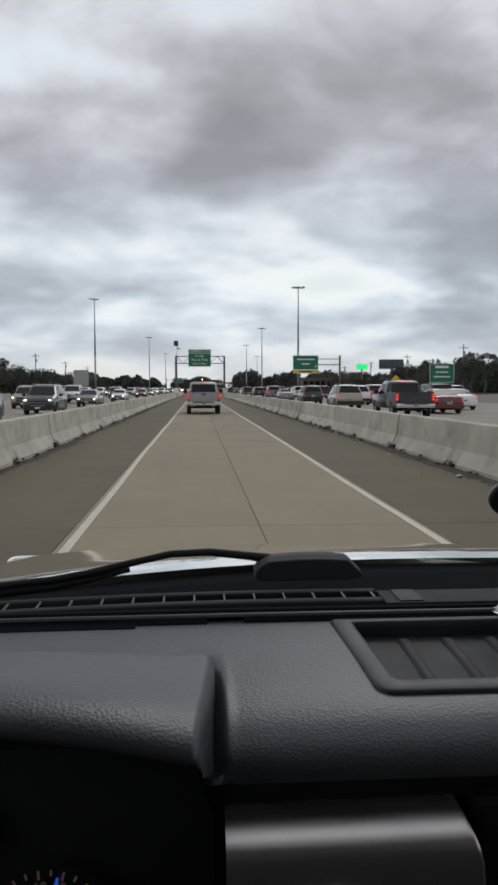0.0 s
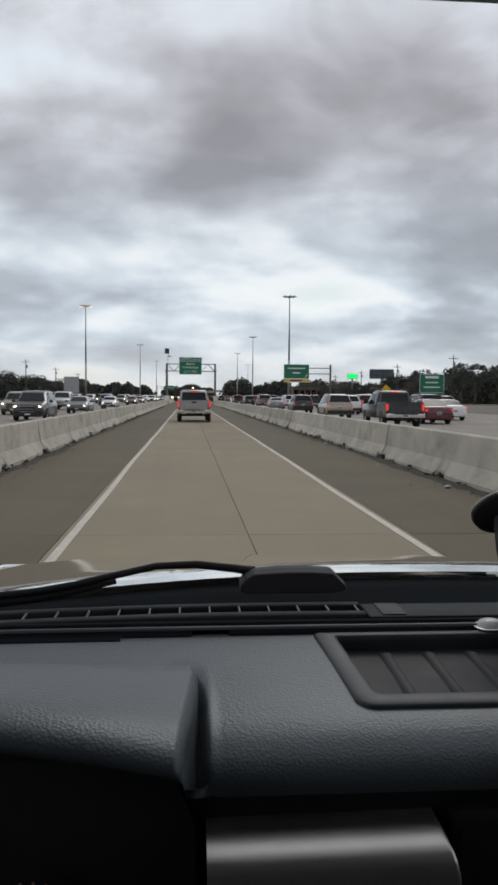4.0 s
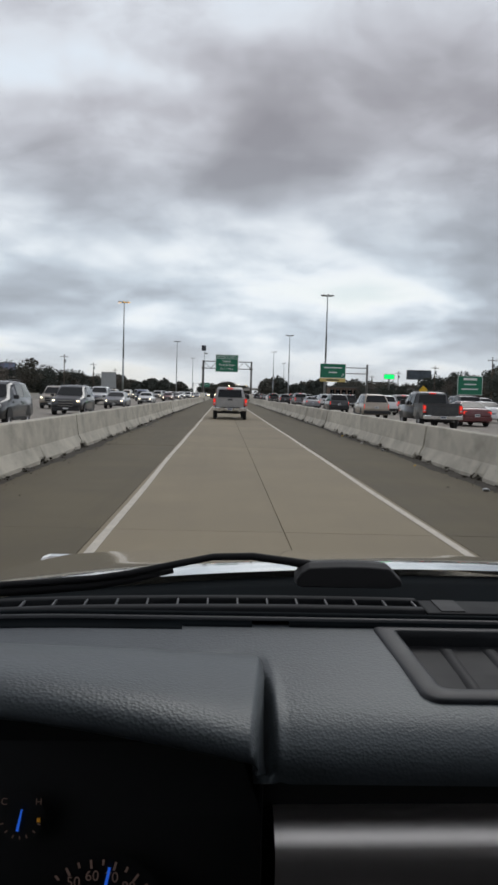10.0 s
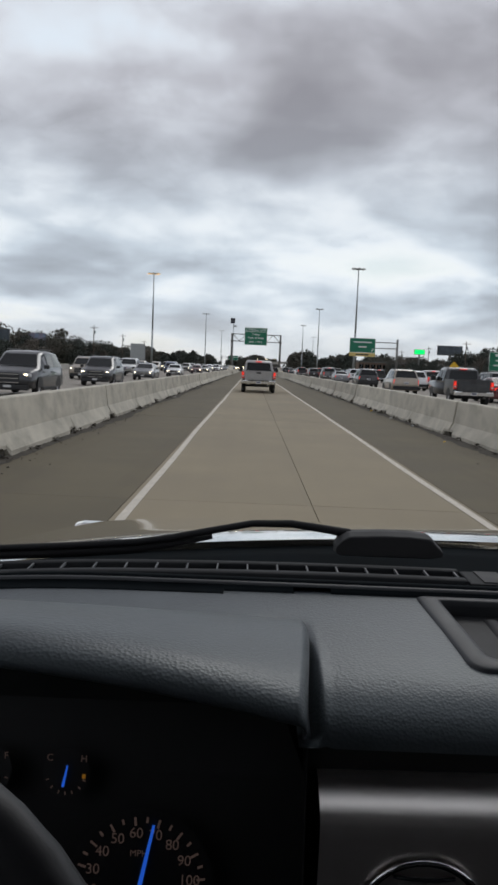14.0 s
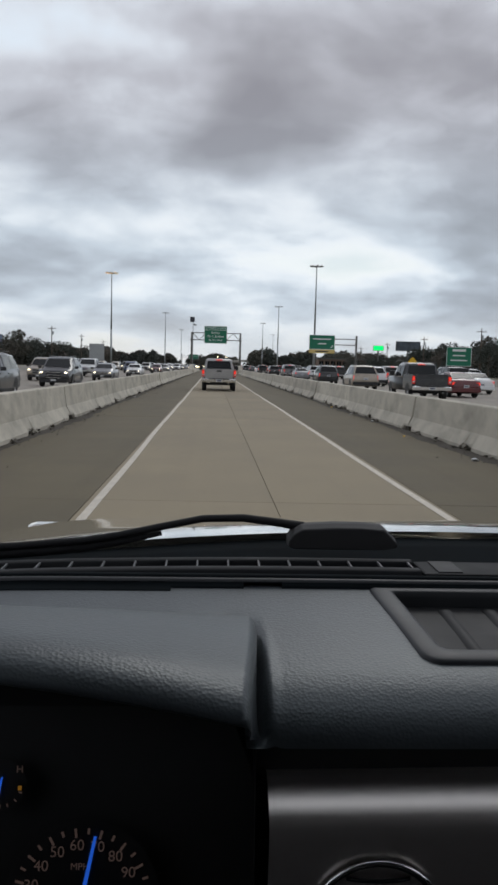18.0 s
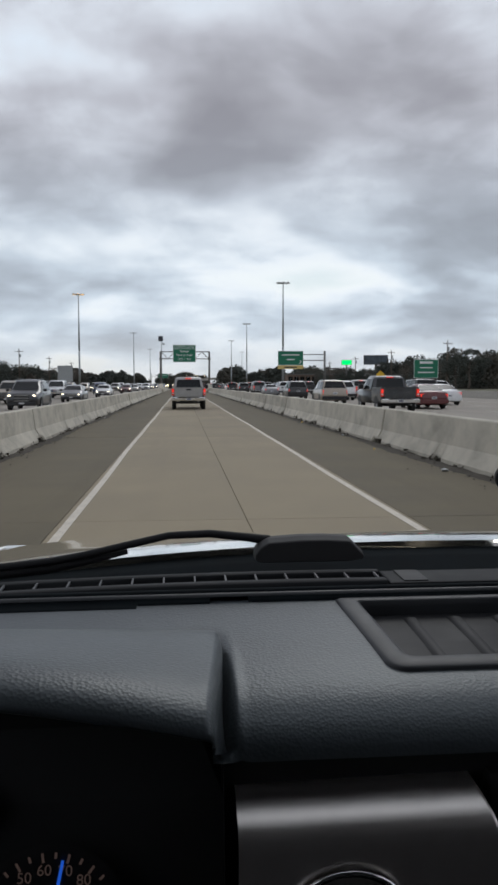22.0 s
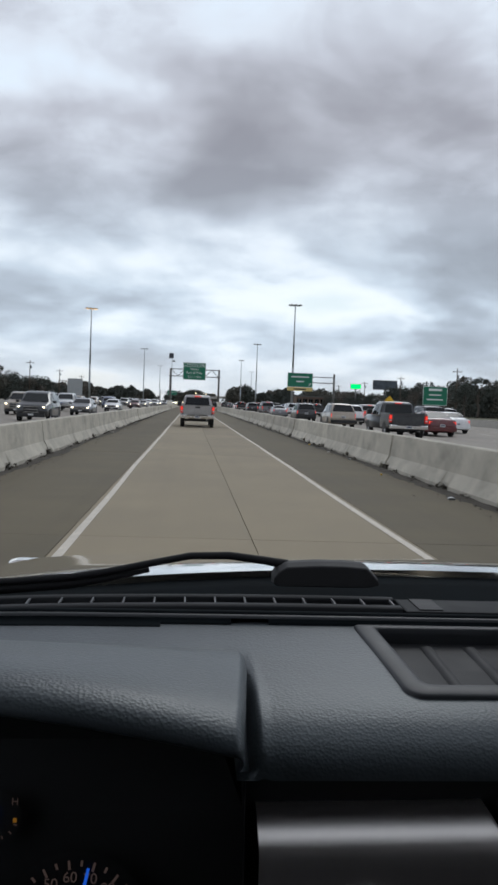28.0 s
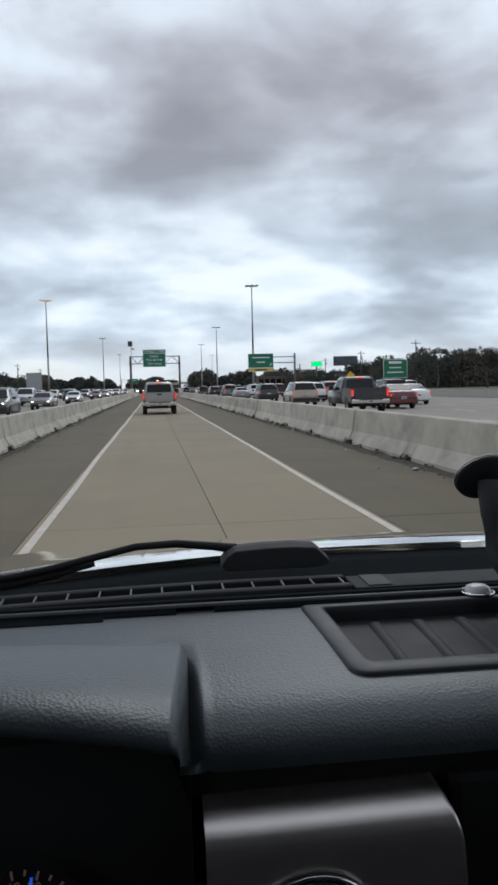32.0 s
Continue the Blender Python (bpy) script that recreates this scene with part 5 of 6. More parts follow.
COLOURS = {"sedan": "tan", "suv": "charcoal", "van": "grey", "pickup": "charcoal"}
WORDS = {"silver": "silver", "white": "white", "black": "black", "charcoal": "charcoal grey", "red": "dark red", "tan": "tan", "blue": "dark blue", "grey": "grey", "orange": "orange"}
KINDS = {"sedan": "sedan", "suv": "sport utility car", "van": "minivan", "pickup": "pickup truck"}
protos = {}


def vehicle(kind, colour, x, y, away, turn=0.0):
    """A vehicle whose tail (driving away) or nose (coming) is at y."""
    key = (kind, away)
    words = WORDS[colour] + " " + KINDS[kind]
    label = words + (" in traffic with tail lamps lit" if away else " coming with head lamps lit")
    m = pose(x, y, 0, 0, 0, turn) if away else pose(x, y + (5.8 if kind == "pickup" else SHAPES[kind][0]), 0, 0, 0, 180 + turn)
    base = PAINTS[COLOURS[kind]]
    if key not in protos:
        if kind == "pickup":
            root = pickup(kind, label, base, not away, away)
        else:
            root = passenger_car(kind, kind, label, base, not away)
        protos[key] = root
        root.matrix_basis = m
    else:
        root = copy_thing(protos[key], m)
        root["label"] = label
        for o in root.children_recursive:   # undo an earlier override
            if o.type == "MESH" and o.material_slots and o.material_slots[0].link == "OBJECT":
                o.material_slots[0].link = "DATA"
    if colour != COLOURS[kind]:
        recolour(root, base, PAINTS[colour])
    root["group"] = "cars driving away" if away else "oncoming cars"
    return root


OUT = (10.9, 14.6, 18.3, 22.0)
IN = (-9.1, -13.0, -16.7, -20.5)
for kind, colour, lane, y in (("pickup", "charcoal", 0, 39), ("suv", "tan", 0, 56), ("sedan", "red", 1, 45), ("sedan", "white", 2, 53), ("suv", "grey", 3, 66), ("suv", "black", 0, 74), ("suv", "white", 1, 70),
                              ("van", "charcoal", 2, 58), ("sedan", "black", 1, 72), ("sedan", "tan", 3, 68), ("pickup", "silver", 2, 78), ("sedan", "grey", 0, 96)):
    vehicle(kind, colour, OUT[lane], y, True)
for kind, colour, lane, y in (("suv", "charcoal", 0, 29.5), ("suv", "charcoal", 0, 46), ("suv", "tan", 1, 60), ("sedan", "grey", 0, 66), ("suv", "blue", 2, 60), ("pickup", "white", 1, 82), ("sedan", "white", 0, 92), ("van", "charcoal", 3, 74), ("pickup", "black", 2, 96)):
    vehicle(kind, colour, IN[lane], y, False)
rnd = random.Random(11)
names = ("silver", "white", "black", "charcoal", "red", "tan", "blue", "grey", "white", "black")
for lane in range(4):
    y = 104 + rnd.uniform(0, 12)
    while y < 420:
        vehicle(rnd.choice(("sedan", "suv", "sedan", "suv", "pickup", "van")), rnd.choice(names), OUT[lane] + rnd.uniform(-0.3, 0.3), y, True)
        y += rnd.uniform(13, 30) * (1 + y / 700)
    y = 112 + rnd.uniform(0, 20)
    while y < 420:
        vehicle(rnd.choice(("sedan", "suv", "sedan", "suv", "pickup", "van")), rnd.choice(names), IN[lane] + rnd.uniform(-0.3, 0.3), y, False)
        y += rnd.uniform(16, 38) * (1 + y / 700)

# litter along the foot of the barrier
rnd = random.Random(17)
for i in range(9):
    bm = bmesh.new()
    bmesh.ops.create_icosphere(bm, subdivisions=1, radius=rnd.uniform(0.03, 0.06))
    for v in bm.verts:
        v.co *= rnd.uniform(0.5, 1.3)
        v.co.z = max(-0.03, v.co.z * 0.5)
    orange = i in (2, 5)
    ob = part("litter", bm, YELLOW_SIGN if orange else SIGN_BACK if i % 2 else CONCRETE_PLAIN)
    ob.location = (LANE + (FOOT - rnd.uniform(0.15, 0.5)) * (1 if i < 6 else -1), 9 + i * 4.3 + rnd.uniform(-1, 1), 0.028)
    tagged(ob, ("torn orange plastic scrap" if orange else "crumpled pale paper scrap" if i % 2 else "broken grey concrete lump") + " at the barrier foot", "litter", "litter by the barrier")

# dirt and grit swept against the barrier feet
rnd = random.Random(29)
for side in (-1, 1):
    verts, faces = [], []
    n = 520
    for i in range(n):
        y = 3 + i * 0.22
        w = 0.10 + 0.16 * (0.5 + 0.5 * math.sin(y * 0.43 + side)) * rnd.uniform(0.4, 1.5) + rnd.uniform(0, 0.07)
        h = 0.012 + 0.022 * rnd.random()
        x0 = LANE + side * (FOOT - 0.005)
        verts += [(x0 + side * 0.03, y, h), (x0 - side * w * 0.35, y, h * 0.75), (x0 - side * w, y + rnd.uniform(-0.08, 0.08), 0.0025)]
        if i:
            k = 3 * i
            for j in (0, 1):
                faces.append((k - 3 + j, k - 2 + j, k + 1 + j, k + j))
    for i in range(420):
        y, r = 3 + 70 * rnd.random() ** 1.4, rnd.uniform(0.006, 0.022)
        x = LANE + side * (FOOT - 0.06 - abs(rnd.gauss(0, 0.22)))
        k = len(verts)
        verts += [(x - r, y - r, 0.001), (x + r, y - r * 0.8, 0.001), (x + r * 0.7, y + r, 0.001), (x - r, y + r * 0.6, 0.001), (x + rnd.uniform(-r, r) * 0.4, y, r)]
        faces += [(k, k + 1, k + 4), (k + 1, k + 2, k + 4), (k + 2, k + 3, k + 4), (k + 3, k, k + 4)]
    me = bpy.data.meshes.new("barrier_foot_dirt")
    me.from_pydata(verts, [], faces)
    me.materials.append(DIRT)
    tagged(new("barrier_foot_dirt", me), "dark dirt and grit swept along the barrier foot", "dirt", kind="stuff")

# broken concrete, leaves and soil caught at the barrier joints and drains
rnd = random.Random(41)
for side in (-1, 1):
    verts, faces = [], []
    for i in range(-1, 12):
        for spot, big in ((0.0, 1.0), (0.18, 0.45), (0.36, 0.7), (0.5, 0.8), (0.68, 0.6), (0.86, 0.5)):
            y0 = (i + spot) * UNIT + (2.2 if side < 0 else 0.9) + rnd.uniform(-0.3, 0.3)
            if rnd.random() < 0.2 or y0 < 3.5:
                continue
            for _ in range(int(34 * big)):
                y = y0 + rnd.gauss(0, 0.20 * big + 0.06)
                near = math.exp(-((y - y0) / 0.25) ** 2)
                x = LANE + side * (FOOT - abs(rnd.gauss(0, 0.07)) + 0.07 * rnd.random())
                z, r = rnd.random() ** 1.6 * 0.17 * big * near, rnd.uniform(0.02, 0.05)
                x += side * 0.6 * max(0.0, z - 0.06)
                k = len(verts)
                q = [(rnd.uniform(-1, 1), rnd.uniform(-1, 1), rnd.uniform(-0.5, 1)) for _ in range(5)]
                verts += [(x + r * a, y + r * b, max(0.002, z + r * c)) for a, b, c in q]
                faces += [(k, k + 1, k + 2), (k, k + 2, k + 3), (k, k + 3, k + 4), (k + 1, k + 2, k + 4), (k + 1, k + 3, k + 4)]
    me = bpy.data.meshes.new("barrier_debris")
    me.from_pydata(verts, [], faces)
    me.materials.append(DIRT)
    tagged(new("barrier_debris", me), "dark dead leaves and rubble caught at the barrier joints", "debris", kind="stuff")

# ---------------------------------------------------------------- signs, masts and poles


def high_mast(x, y, lit, height=35.0):
    root = thing("high_mast_light", "tall grey high-mast light" + (" glowing orange" if lit else ", unlit"), "light mast", "high masts", at=(x, y, 0))
    bm = bmesh.new()
    rod(bm, (0, 0, -0.1), (0, 0, height * 0.4), 0.42, 0.32, 12)
    rod(bm, (0, 0, height * 0.4), (0, 0, height), 0.32, 0.16, 12)
    part("mast", bm, GALV, root, smooth=True)
    part("base", rod(bmesh.new(), (0, 0, -0.1), (0, 0, 0.5), 0.7, 0.7, 16), CONCRETE_PLAIN, root)
    bm = bmesh.new()
    tube(bm, [(1.6 * math.cos(a), 1.6 * math.sin(a), height - 0.3) for a in (2 * math.pi * i / 24 for i in range(24))], 0.09, 6, closed=True)
    for a in (0, math.pi / 3, 2 * math.pi / 3):
        rod(bm, (1.6 * math.cos(a), 1.6 * math.sin(a), height - 0.3), (-1.6 * math.cos(a), -1.6 * math.sin(a), height - 0.3), 0.06, 0.06, 6)
    part("ring", bm, STEEL_DARK, root)
    for i in range(8):
        a = 2 * math.pi * i / 8
        c = Vector((2.0 * math.cos(a), 2.0 * math.sin(a), height - 0.35))
        bm = bmesh.new()
        rod(bm, c, c + Vector((0, 0, 0.38)), 0.34, 0.14, 10)
        lamp = part("lamp_head", bm, STEEL_DARK, root)
        part("lens", rod(bmesh.new(), c - Vector((0, 0, 0.06)), c - Vector((0, 0, 0.005)), 0.22, 0.30, 10), SODIUM if lit else LAMP_OFF, lamp)
    return root


for x, y, lit in ((33.5, 262, False), (36, 440, False), (38, 610, False), (-38, 300, True), (-31, 520, False), (-30, 760, False), (62, 820, False)):
    high_mast(x, y, lit)


def green_board(root, x0, x1, z0, z1, y, name="board"):
    b = part(name, boxed(x0, x1, y - 0.05, y + 0.05, z0, z1), SIGN_GREEN, root, "green reflective face")
    bm = bmesh.new()
    t = 0.07
    for a in ((x0, x1, z0, z0 + t), (x0, x1, z1 - t, z1), (x0, x0 + t, z0, z1), (x1 - t, x1, z0, z1)):
        box(bm, a[0], a[1], y - 0.062, y - 0.052, a[2], a[3])
    part("border", bm, SIGN_WHITE, b)
    return b


# gantry over the express lane
GY = 148.0
gantry = thing("sign_gantry", "steel truss gantry carrying a green express lane sign", "sign gantry", at=(LANE, GY, 0))
for s in (-1, 1):
    post = part("post", rod(bmesh.new(), (s * 4.5, 0, 1.2), (s * 4.5, 0, 7.6), 0.20, 0.17, 14), STEEL_DARK, gantry, smooth=True)
    bm = bmesh.new()
    solid_loft(bm, [[(s * 4.5 - a, -b, z), (s * 4.5 + a, -b, z), (s * 4.5 + a, b, z), (s * 4.5 - a, b, z)] for a, b, z in ((0.5, 1.9, 0), (0.5, 1.9, 0.5), (0.36, 0.9, 1.55), (0.3, 0.7, 1.6))])
    part("plinth", bm, CONCRETE_BARRIER, gantry, "concrete plinth")
    part("collar", rod(bmesh.new(), (s * 4.5, 0, 6.05), (s * 4.5, 0, 6.3), 0.27, 0.27, 14), STEEL_DARK, gantry)
for z in (6.2, 7.5):
    for yy in (-0.45, 0.45):
        part("chord", boxed(-4.6, 4.6, yy - 0.06, yy + 0.06, z - 0.06, z + 0.06), STEEL_DARK, gantry)
xs3 = np.linspace(-4.4, 4.4, 8)
for i, (xa, xb) in enumerate(zip(xs3, xs3[1:])):
    for yy in (-0.45, 0.45):
        za, zb = (6.2, 7.5) if i % 2 else (7.5, 6.2)
        part("diagonal", rod(bmesh.new(), (xa, yy, za), (xb, yy, zb), 0.045, 0.045, 6), STEEL_DARK, gantry)
    part("brace", rod(bmesh.new(), (xa, -0.45, 7.5), (xb, 0.45, 7.5), 0.04, 0.04, 6), STEEL_DARK, gantry)
sign = green_board(gantry, -2.2, 2.0, 5.55, 8.75, -0.75, "sign")
bm = boxed(-2.15, 1.95, -0.815, -0.803, 7.98, 8.05)
part("rule", bm, SIGN_WHITE, sign)
for text, z, size in (("EXPRESS LANE", 8.36, 0.58), ("Eastex", 7.55, 0.62), ("Park & Ride", 6.85, 0.62), ("EXIT 1 MILE", 6.1, 0.48)):
    lettering("sign_text", text, size, pose(-0.1, -0.812, z, 90), SIGN_WHITE, sign)
mast = part("panel_mast", rod(bmesh.new(), (-4.3, 0.2, 1.4), (-4.3, 0.2, 9.6), 0.06, 0.05, 8), GALV, gantry)
m = pose(-4.45, 0.1, 9.9, 75)
bm = boxed(-0.42, 0.42, -0.5, 0.5, -0.03, 0.03)
bm.transform(m)
part("solar_panel", bm, PANEL_SOLAR, mast, "small dark solar panel")
part("camera_head", rod(bmesh.new(), (-4.2, 0.2, 9.0), (-3.7, 0.1, 8.9), 0.15, 0.12, 10), GALV, mast)


def cantilever_sign(x, y, w, h, z, reach, label, bars, lane_panel=False):
    root = thing("overhead_sign", label, "road sign", "overhead signs", at=(x, y, 0))
    part("post", rod(bmesh.new(), (reach, 0, -0.06), (reach, 0, z + h), 0.24, 0.2, 14), STEEL_DARK, root, smooth=True)
    for zz in (z + h * 0.35, z + h * 0.75):
        part("arm", rod(bmesh.new(), (-w / 2, 0.2, zz), (reach, 0, zz), 0.09, 0.09, 8), STEEL_DARK, root)
    b = green_board(root, -w / 2, w / 2, z, z + h, -0.1)
    for bz, bw in bars:
        part("text_bar", boxed(-bw / 2, bw / 2, -0.168, -0.156, z + h * bz - 0.11, z + h * bz + 0.11), SIGN_WHITE, b)
    if lane_panel:
        y = part("lane_panel", boxed(-w / 2, w / 2, -0.15, -0.05, z - 0.75, z - 0.02), YELLOW_PALE, root, "pale yellow lane panel")
        part("text_bar", boxed(-1.3, 1.3, -0.160, -0.152, z - 0.52, z - 0.26), TRIM_BLACK, y)
        bm = boxed(-0.07, 0.07, -0.168, -0.156, -0.30, 0.30)
        box(bm, -0.30, 0.07, -0.1685, -0.1565, 0.18, 0.32)
        bm.transform(pose(w / 2 - 0.6, 0, z + 0.55, 0, 45, 0))
        part("arrow", bm, SIGN_WHITE, b, "white slanting arrow")
    return root


cantilever_sign(22.0, 160, 5.2, 2.9, 5.3, 7.0, "green overhead exit sign with a yellow lane panel", ((0.72, 3.6), (0.40, 1.6)), True)
cantilever_sign(-14.0, 600, 7.0, 3.4, 6.2, -9.0, "green overhead sign far down the oncoming lanes", ((0.6, 5.0),))
# low exit board
root = thing("guide_sign", "green park and ride guide sign on two posts", "road sign", at=(47, 150, 0))
for s in (-1, 1):
    part("post", boxed(s * 1.6 - 0.09, s * 1.6 + 0.09, -0.06, 0.06, -0.06, 6.4), WOOD_POLE, root)
b = green_board(root, -2.4, 2.4, 2.6, 6.2, -0.12)
for z, w in ((5.6, 2.6), (4.6, 2.4), (3.7, 3.2)):
    part("text_bar", boxed(-w / 2, w / 2, -0.188, -0.176, z - (0.22 if z > 5 else 0.11), z + (0.22 if z > 5 else 0.11)), SIGN_WHITE, b)
# yellow diamond
root = thing("warning_sign", "yellow diamond warning sign on a post", "road sign", at=(33, 130, 0))
part("post", boxed(-0.04, 0.04, -0.04, 0.04, -0.06, 3.0), GALV, root)
bm = boxed(-0.55, 0.55, -0.012, 0.012, -0.55, 0.55)
bm.transform(pose(0, -0.06, 3.0, 0, 45, 0))
part("plate", bm, YELLOW_SIGN, root)


def billboard(x, y, w, h, z, mat, label, turn=0, led=False):
    root = thing("billboard" if not led else "led_board", label, "billboard", at=(x, y, 0))
    root.rotation_euler[2] = radians(turn)
    part("post", rod(bmesh.new(), (0, 0.4, -0.06), (0, 0.4, z + h * 0.6), 0.45, 0.4, 12), STEEL_DARK, root)
    f = part("board", boxed(-w / 2, w / 2, -0.3, 0.3, z, z + h), STEEL_DARK, root)
    part("face", boxed(-w / 2 + 0.2, w / 2 - 0.2, -0.34, -0.31, z + 0.2, z + h - 0.2), mat, f)
    if not led:
        part("catwalk", boxed(-w / 2, w / 2, -1.3, -0.3, z - 0.12, z), STEEL_DARK, root)
        for s in np.linspace(-w / 2 + 1, w / 2 - 1, 4):
            part("lamp_arm", rod(bmesh.new(), (s, -0.3, z - 0.1), (s, -1.9, z + 0.1), 0.05, 0.05, 6), STEEL_DARK, root)
    return root


billboard(104, 420, 13, 5, 12, BILL_DARK, "dark-faced roadside billboard on a single post", -6)
billboard(86, 410, 5.4, 2.6, 11.5, LED_GREEN, "bright green lit roadside display", -4, True)
billboard(-92, 330, 12, 5, 7, BILL_BLUE, "billboard with a faded blue and red print", 12)
billboard(-78, 240, 9, 4, 6, BILL_DARK, "dark billboard above the trees", 12)
# back of a sign on the oncoming side
root = thing("highway_sign", "grey back of a large sign facing the oncoming lanes", "road sign", at=(-29.6, 205, 0))
for s in (-1, 1):
    part("post", boxed(s * 1.1 - 0.1, s * 1.1 + 0.1, 0.05, 0.2, -0.06, 6.2), GALV, root)
part("panel", boxed(-1.9, 1.9, -0.02, 0.03, 2.2, 6.3), SIGN_BACK, root)
for z in (3.0, 4.2, 5.4):
    part("rail", boxed(-1.85, 1.85, -0.08, -0.025, z - 0.05, z + 0.05), GALV, root)


def utility_pole(x, y, h=13.0):
    root = thing("utility_pole", "dark wooden utility pole with a cross-arm", "utility pole", "utility poles", at=(x, y, 0))
    part("pole", rod(bmesh.new(), (0, 0, -0.1), (0, 0, h), 0.2, 0.12, 8), WOOD_POLE, root, smooth=True)
    part("cross_arm", boxed(-1.3, 1.3, -0.2, -0.1, h - 1.0, h - 0.85), WOOD_POLE, root)
    for s in (-1.1, -0.4, 0.4, 1.1):
        part("insulator", rod(bmesh.new(), (s, -0.15, h - 0.86), (s, -0.15, h - 0.62), 0.06, 0.05, 6), LAMP_OFF, root)
    part("transformer", rod(bmesh.new(), (0.35, 0, h - 2.8), (0.35, 0, h - 1.8), 0.26, 0.26, 10), GALV, root)


for x, y in ((70, 205), (71, 265), (73, 330), (75, 400), (-52, 260), (-54, 330), (-56, 410), (90, 250)):
    utility_pole(x, y)

# low buildings beyond the frontage road
for x, y, w, d, h, mat in ((96, 300, 46, 14, 4.6, BRICK_FAR), (120, 395, 60, 18, 6.5, CONCRETE_PLAIN), (82, 500, 30, 14, 7.5, BRICK_FAR)):
    root = thing("low_building", "low long brown commercial building with dark windows", "building", "roadside buildings", at=(x, y, 0))
    part("wall", boxed(-w / 2, w / 2, 0, d, -0.06, h), mat, root)
    part("roof", boxed(-w / 2 - 0.6, w / 2 + 0.6, -0.6, d + 0.6, h, h + 0.5), ROOF_FAR, root)
    for i in range(8):
        xx = -w / 2 + (i + 0.5) * w / 8
        wn = part("window", boxed(xx - w / 22, xx + w / 22, -0.06, 0.02, 1.0, h - 1.2), CAR_GLASS, root)
        part("frame", boxed(xx - 0.05, xx + 0.05, -0.09, -0.065, 1.0, h - 1.2), GALV, wn)

# distant flyover with lit traffic
fly = thing("flyover", "pale concrete flyover far ahead with lit traffic", "bridge", at=(60, 860, 0))
bm = bmesh.new()
solid_loft(bm, [[(x, -6, z), (x, 6, z), (x, 6, z + 2.4), (x, -6, z + 2.4)] for x, z in ((-66, 3.0), (-30, 6.2), (30, 8.2), (100, 8.2), (170, 6.0))])
part("deck", bm, CONCRETE_PLAIN, fly)
for x in (-40, -10, 20, 55, 90, 125):
    part("pier", boxed(x - 1, x + 1, -1.5, 1.5, -0.1, 8.4 if x > 0 else 6.0), CONCRETE_PLAIN, fly)
# far traffic: too small and many to count
rnd = random.Random(5)
for nm, lanes, mat, label in (("far_headlights", IN, HEAD_LIT, "distant oncoming head lamps"), ("far_tail_lamps", OUT, TAIL_LIT, "distant red tail lamps")):
    bm = bmesh.new()
    bb = bmesh.new()
    for x in lanes:
        y = 430
        while y < 1100:
            for s in (-0.62, 0.62):
                box(bm, x + s - 0.22, x + s + 0.22, y - 0.1, y, 0.6, 0.96)
            box(bb, x - 0.9, x + 0.9, y + 0.02, y + 4.4, 0.2, 0.95)
            box(bb, x - 0.75, x + 0.75, y + 1.0, y + 3.6, 0.95, 1.5)
            y += rnd.uniform(12, 40)
    tagged(part(nm, bm, mat), label, "car lights", kind="stuff")
    tagged(part("far_traffic", bb, PAINTS["grey"]), "distant grey cars in dense traffic", "cars", kind="stuff")
bm = bmesh.new()
for i in range(26):
    u = rnd.random()
    box(bm, 60 - 55 + 200 * u, 60 - 55 + 200 * u + 0.5, 853.4, 853.6, 10.6 + rnd.random() * 0.3, 11.1 + rnd.random() * 0.3)
tagged(part("flyover_lights", bm, HEAD_LIT), "head lamps of traffic on the flyover", "car lights", kind="stuff")

# ---------------------------------------------------------------- trees


def leaf_cloud(rnd, blobs, per, size, flat=0.75):
    """Vertices and faces of many small leaf clumps scattered through rounded masses."""
    n = len(blobs) * per
    rs = np.random.RandomState(rnd)
    c = np.repeat(np.array([b[:3] for b in blobs]), per, 0)
    rad = np.repeat(np.array([b[3] for b in blobs]), per)[:, None]
    d = rs.normal(size=(n, 3))
    d /= np.linalg.norm(d, axis=1)[:, None]
    p = c + d * rad * np.array([1, 1, flat]) * (0.30 + 0.72 * rs.rand(n, 1) ** 0.7)
    a = rs.normal(size=(n, 3))
    a /= np.linalg.norm(a, axis=1)[:, None]
    b = np.cross(a, rs.normal(size=(n, 3)))
    b /= np.linalg.norm(b, axis=1)[:, None]
    s = size * (0.5 + rs.rand(n, 1))
    v = np.stack([p - a * s, p - b * s * 0.55, p + a * s, p + b * s * 0.55], 1).reshape(-1, 3)
    return v, np.arange(4 * n).reshape(-1, 4)


def mesh_ob(name, v, f, mat, parent=None):
    me = bpy.data.meshes.new(name)
    me.from_pydata(v.tolist(), [], f.tolist())
    me.materials.append(mat)
    ob = new(name, me)
    if parent is not None:
        ob.parent = parent
    return ob


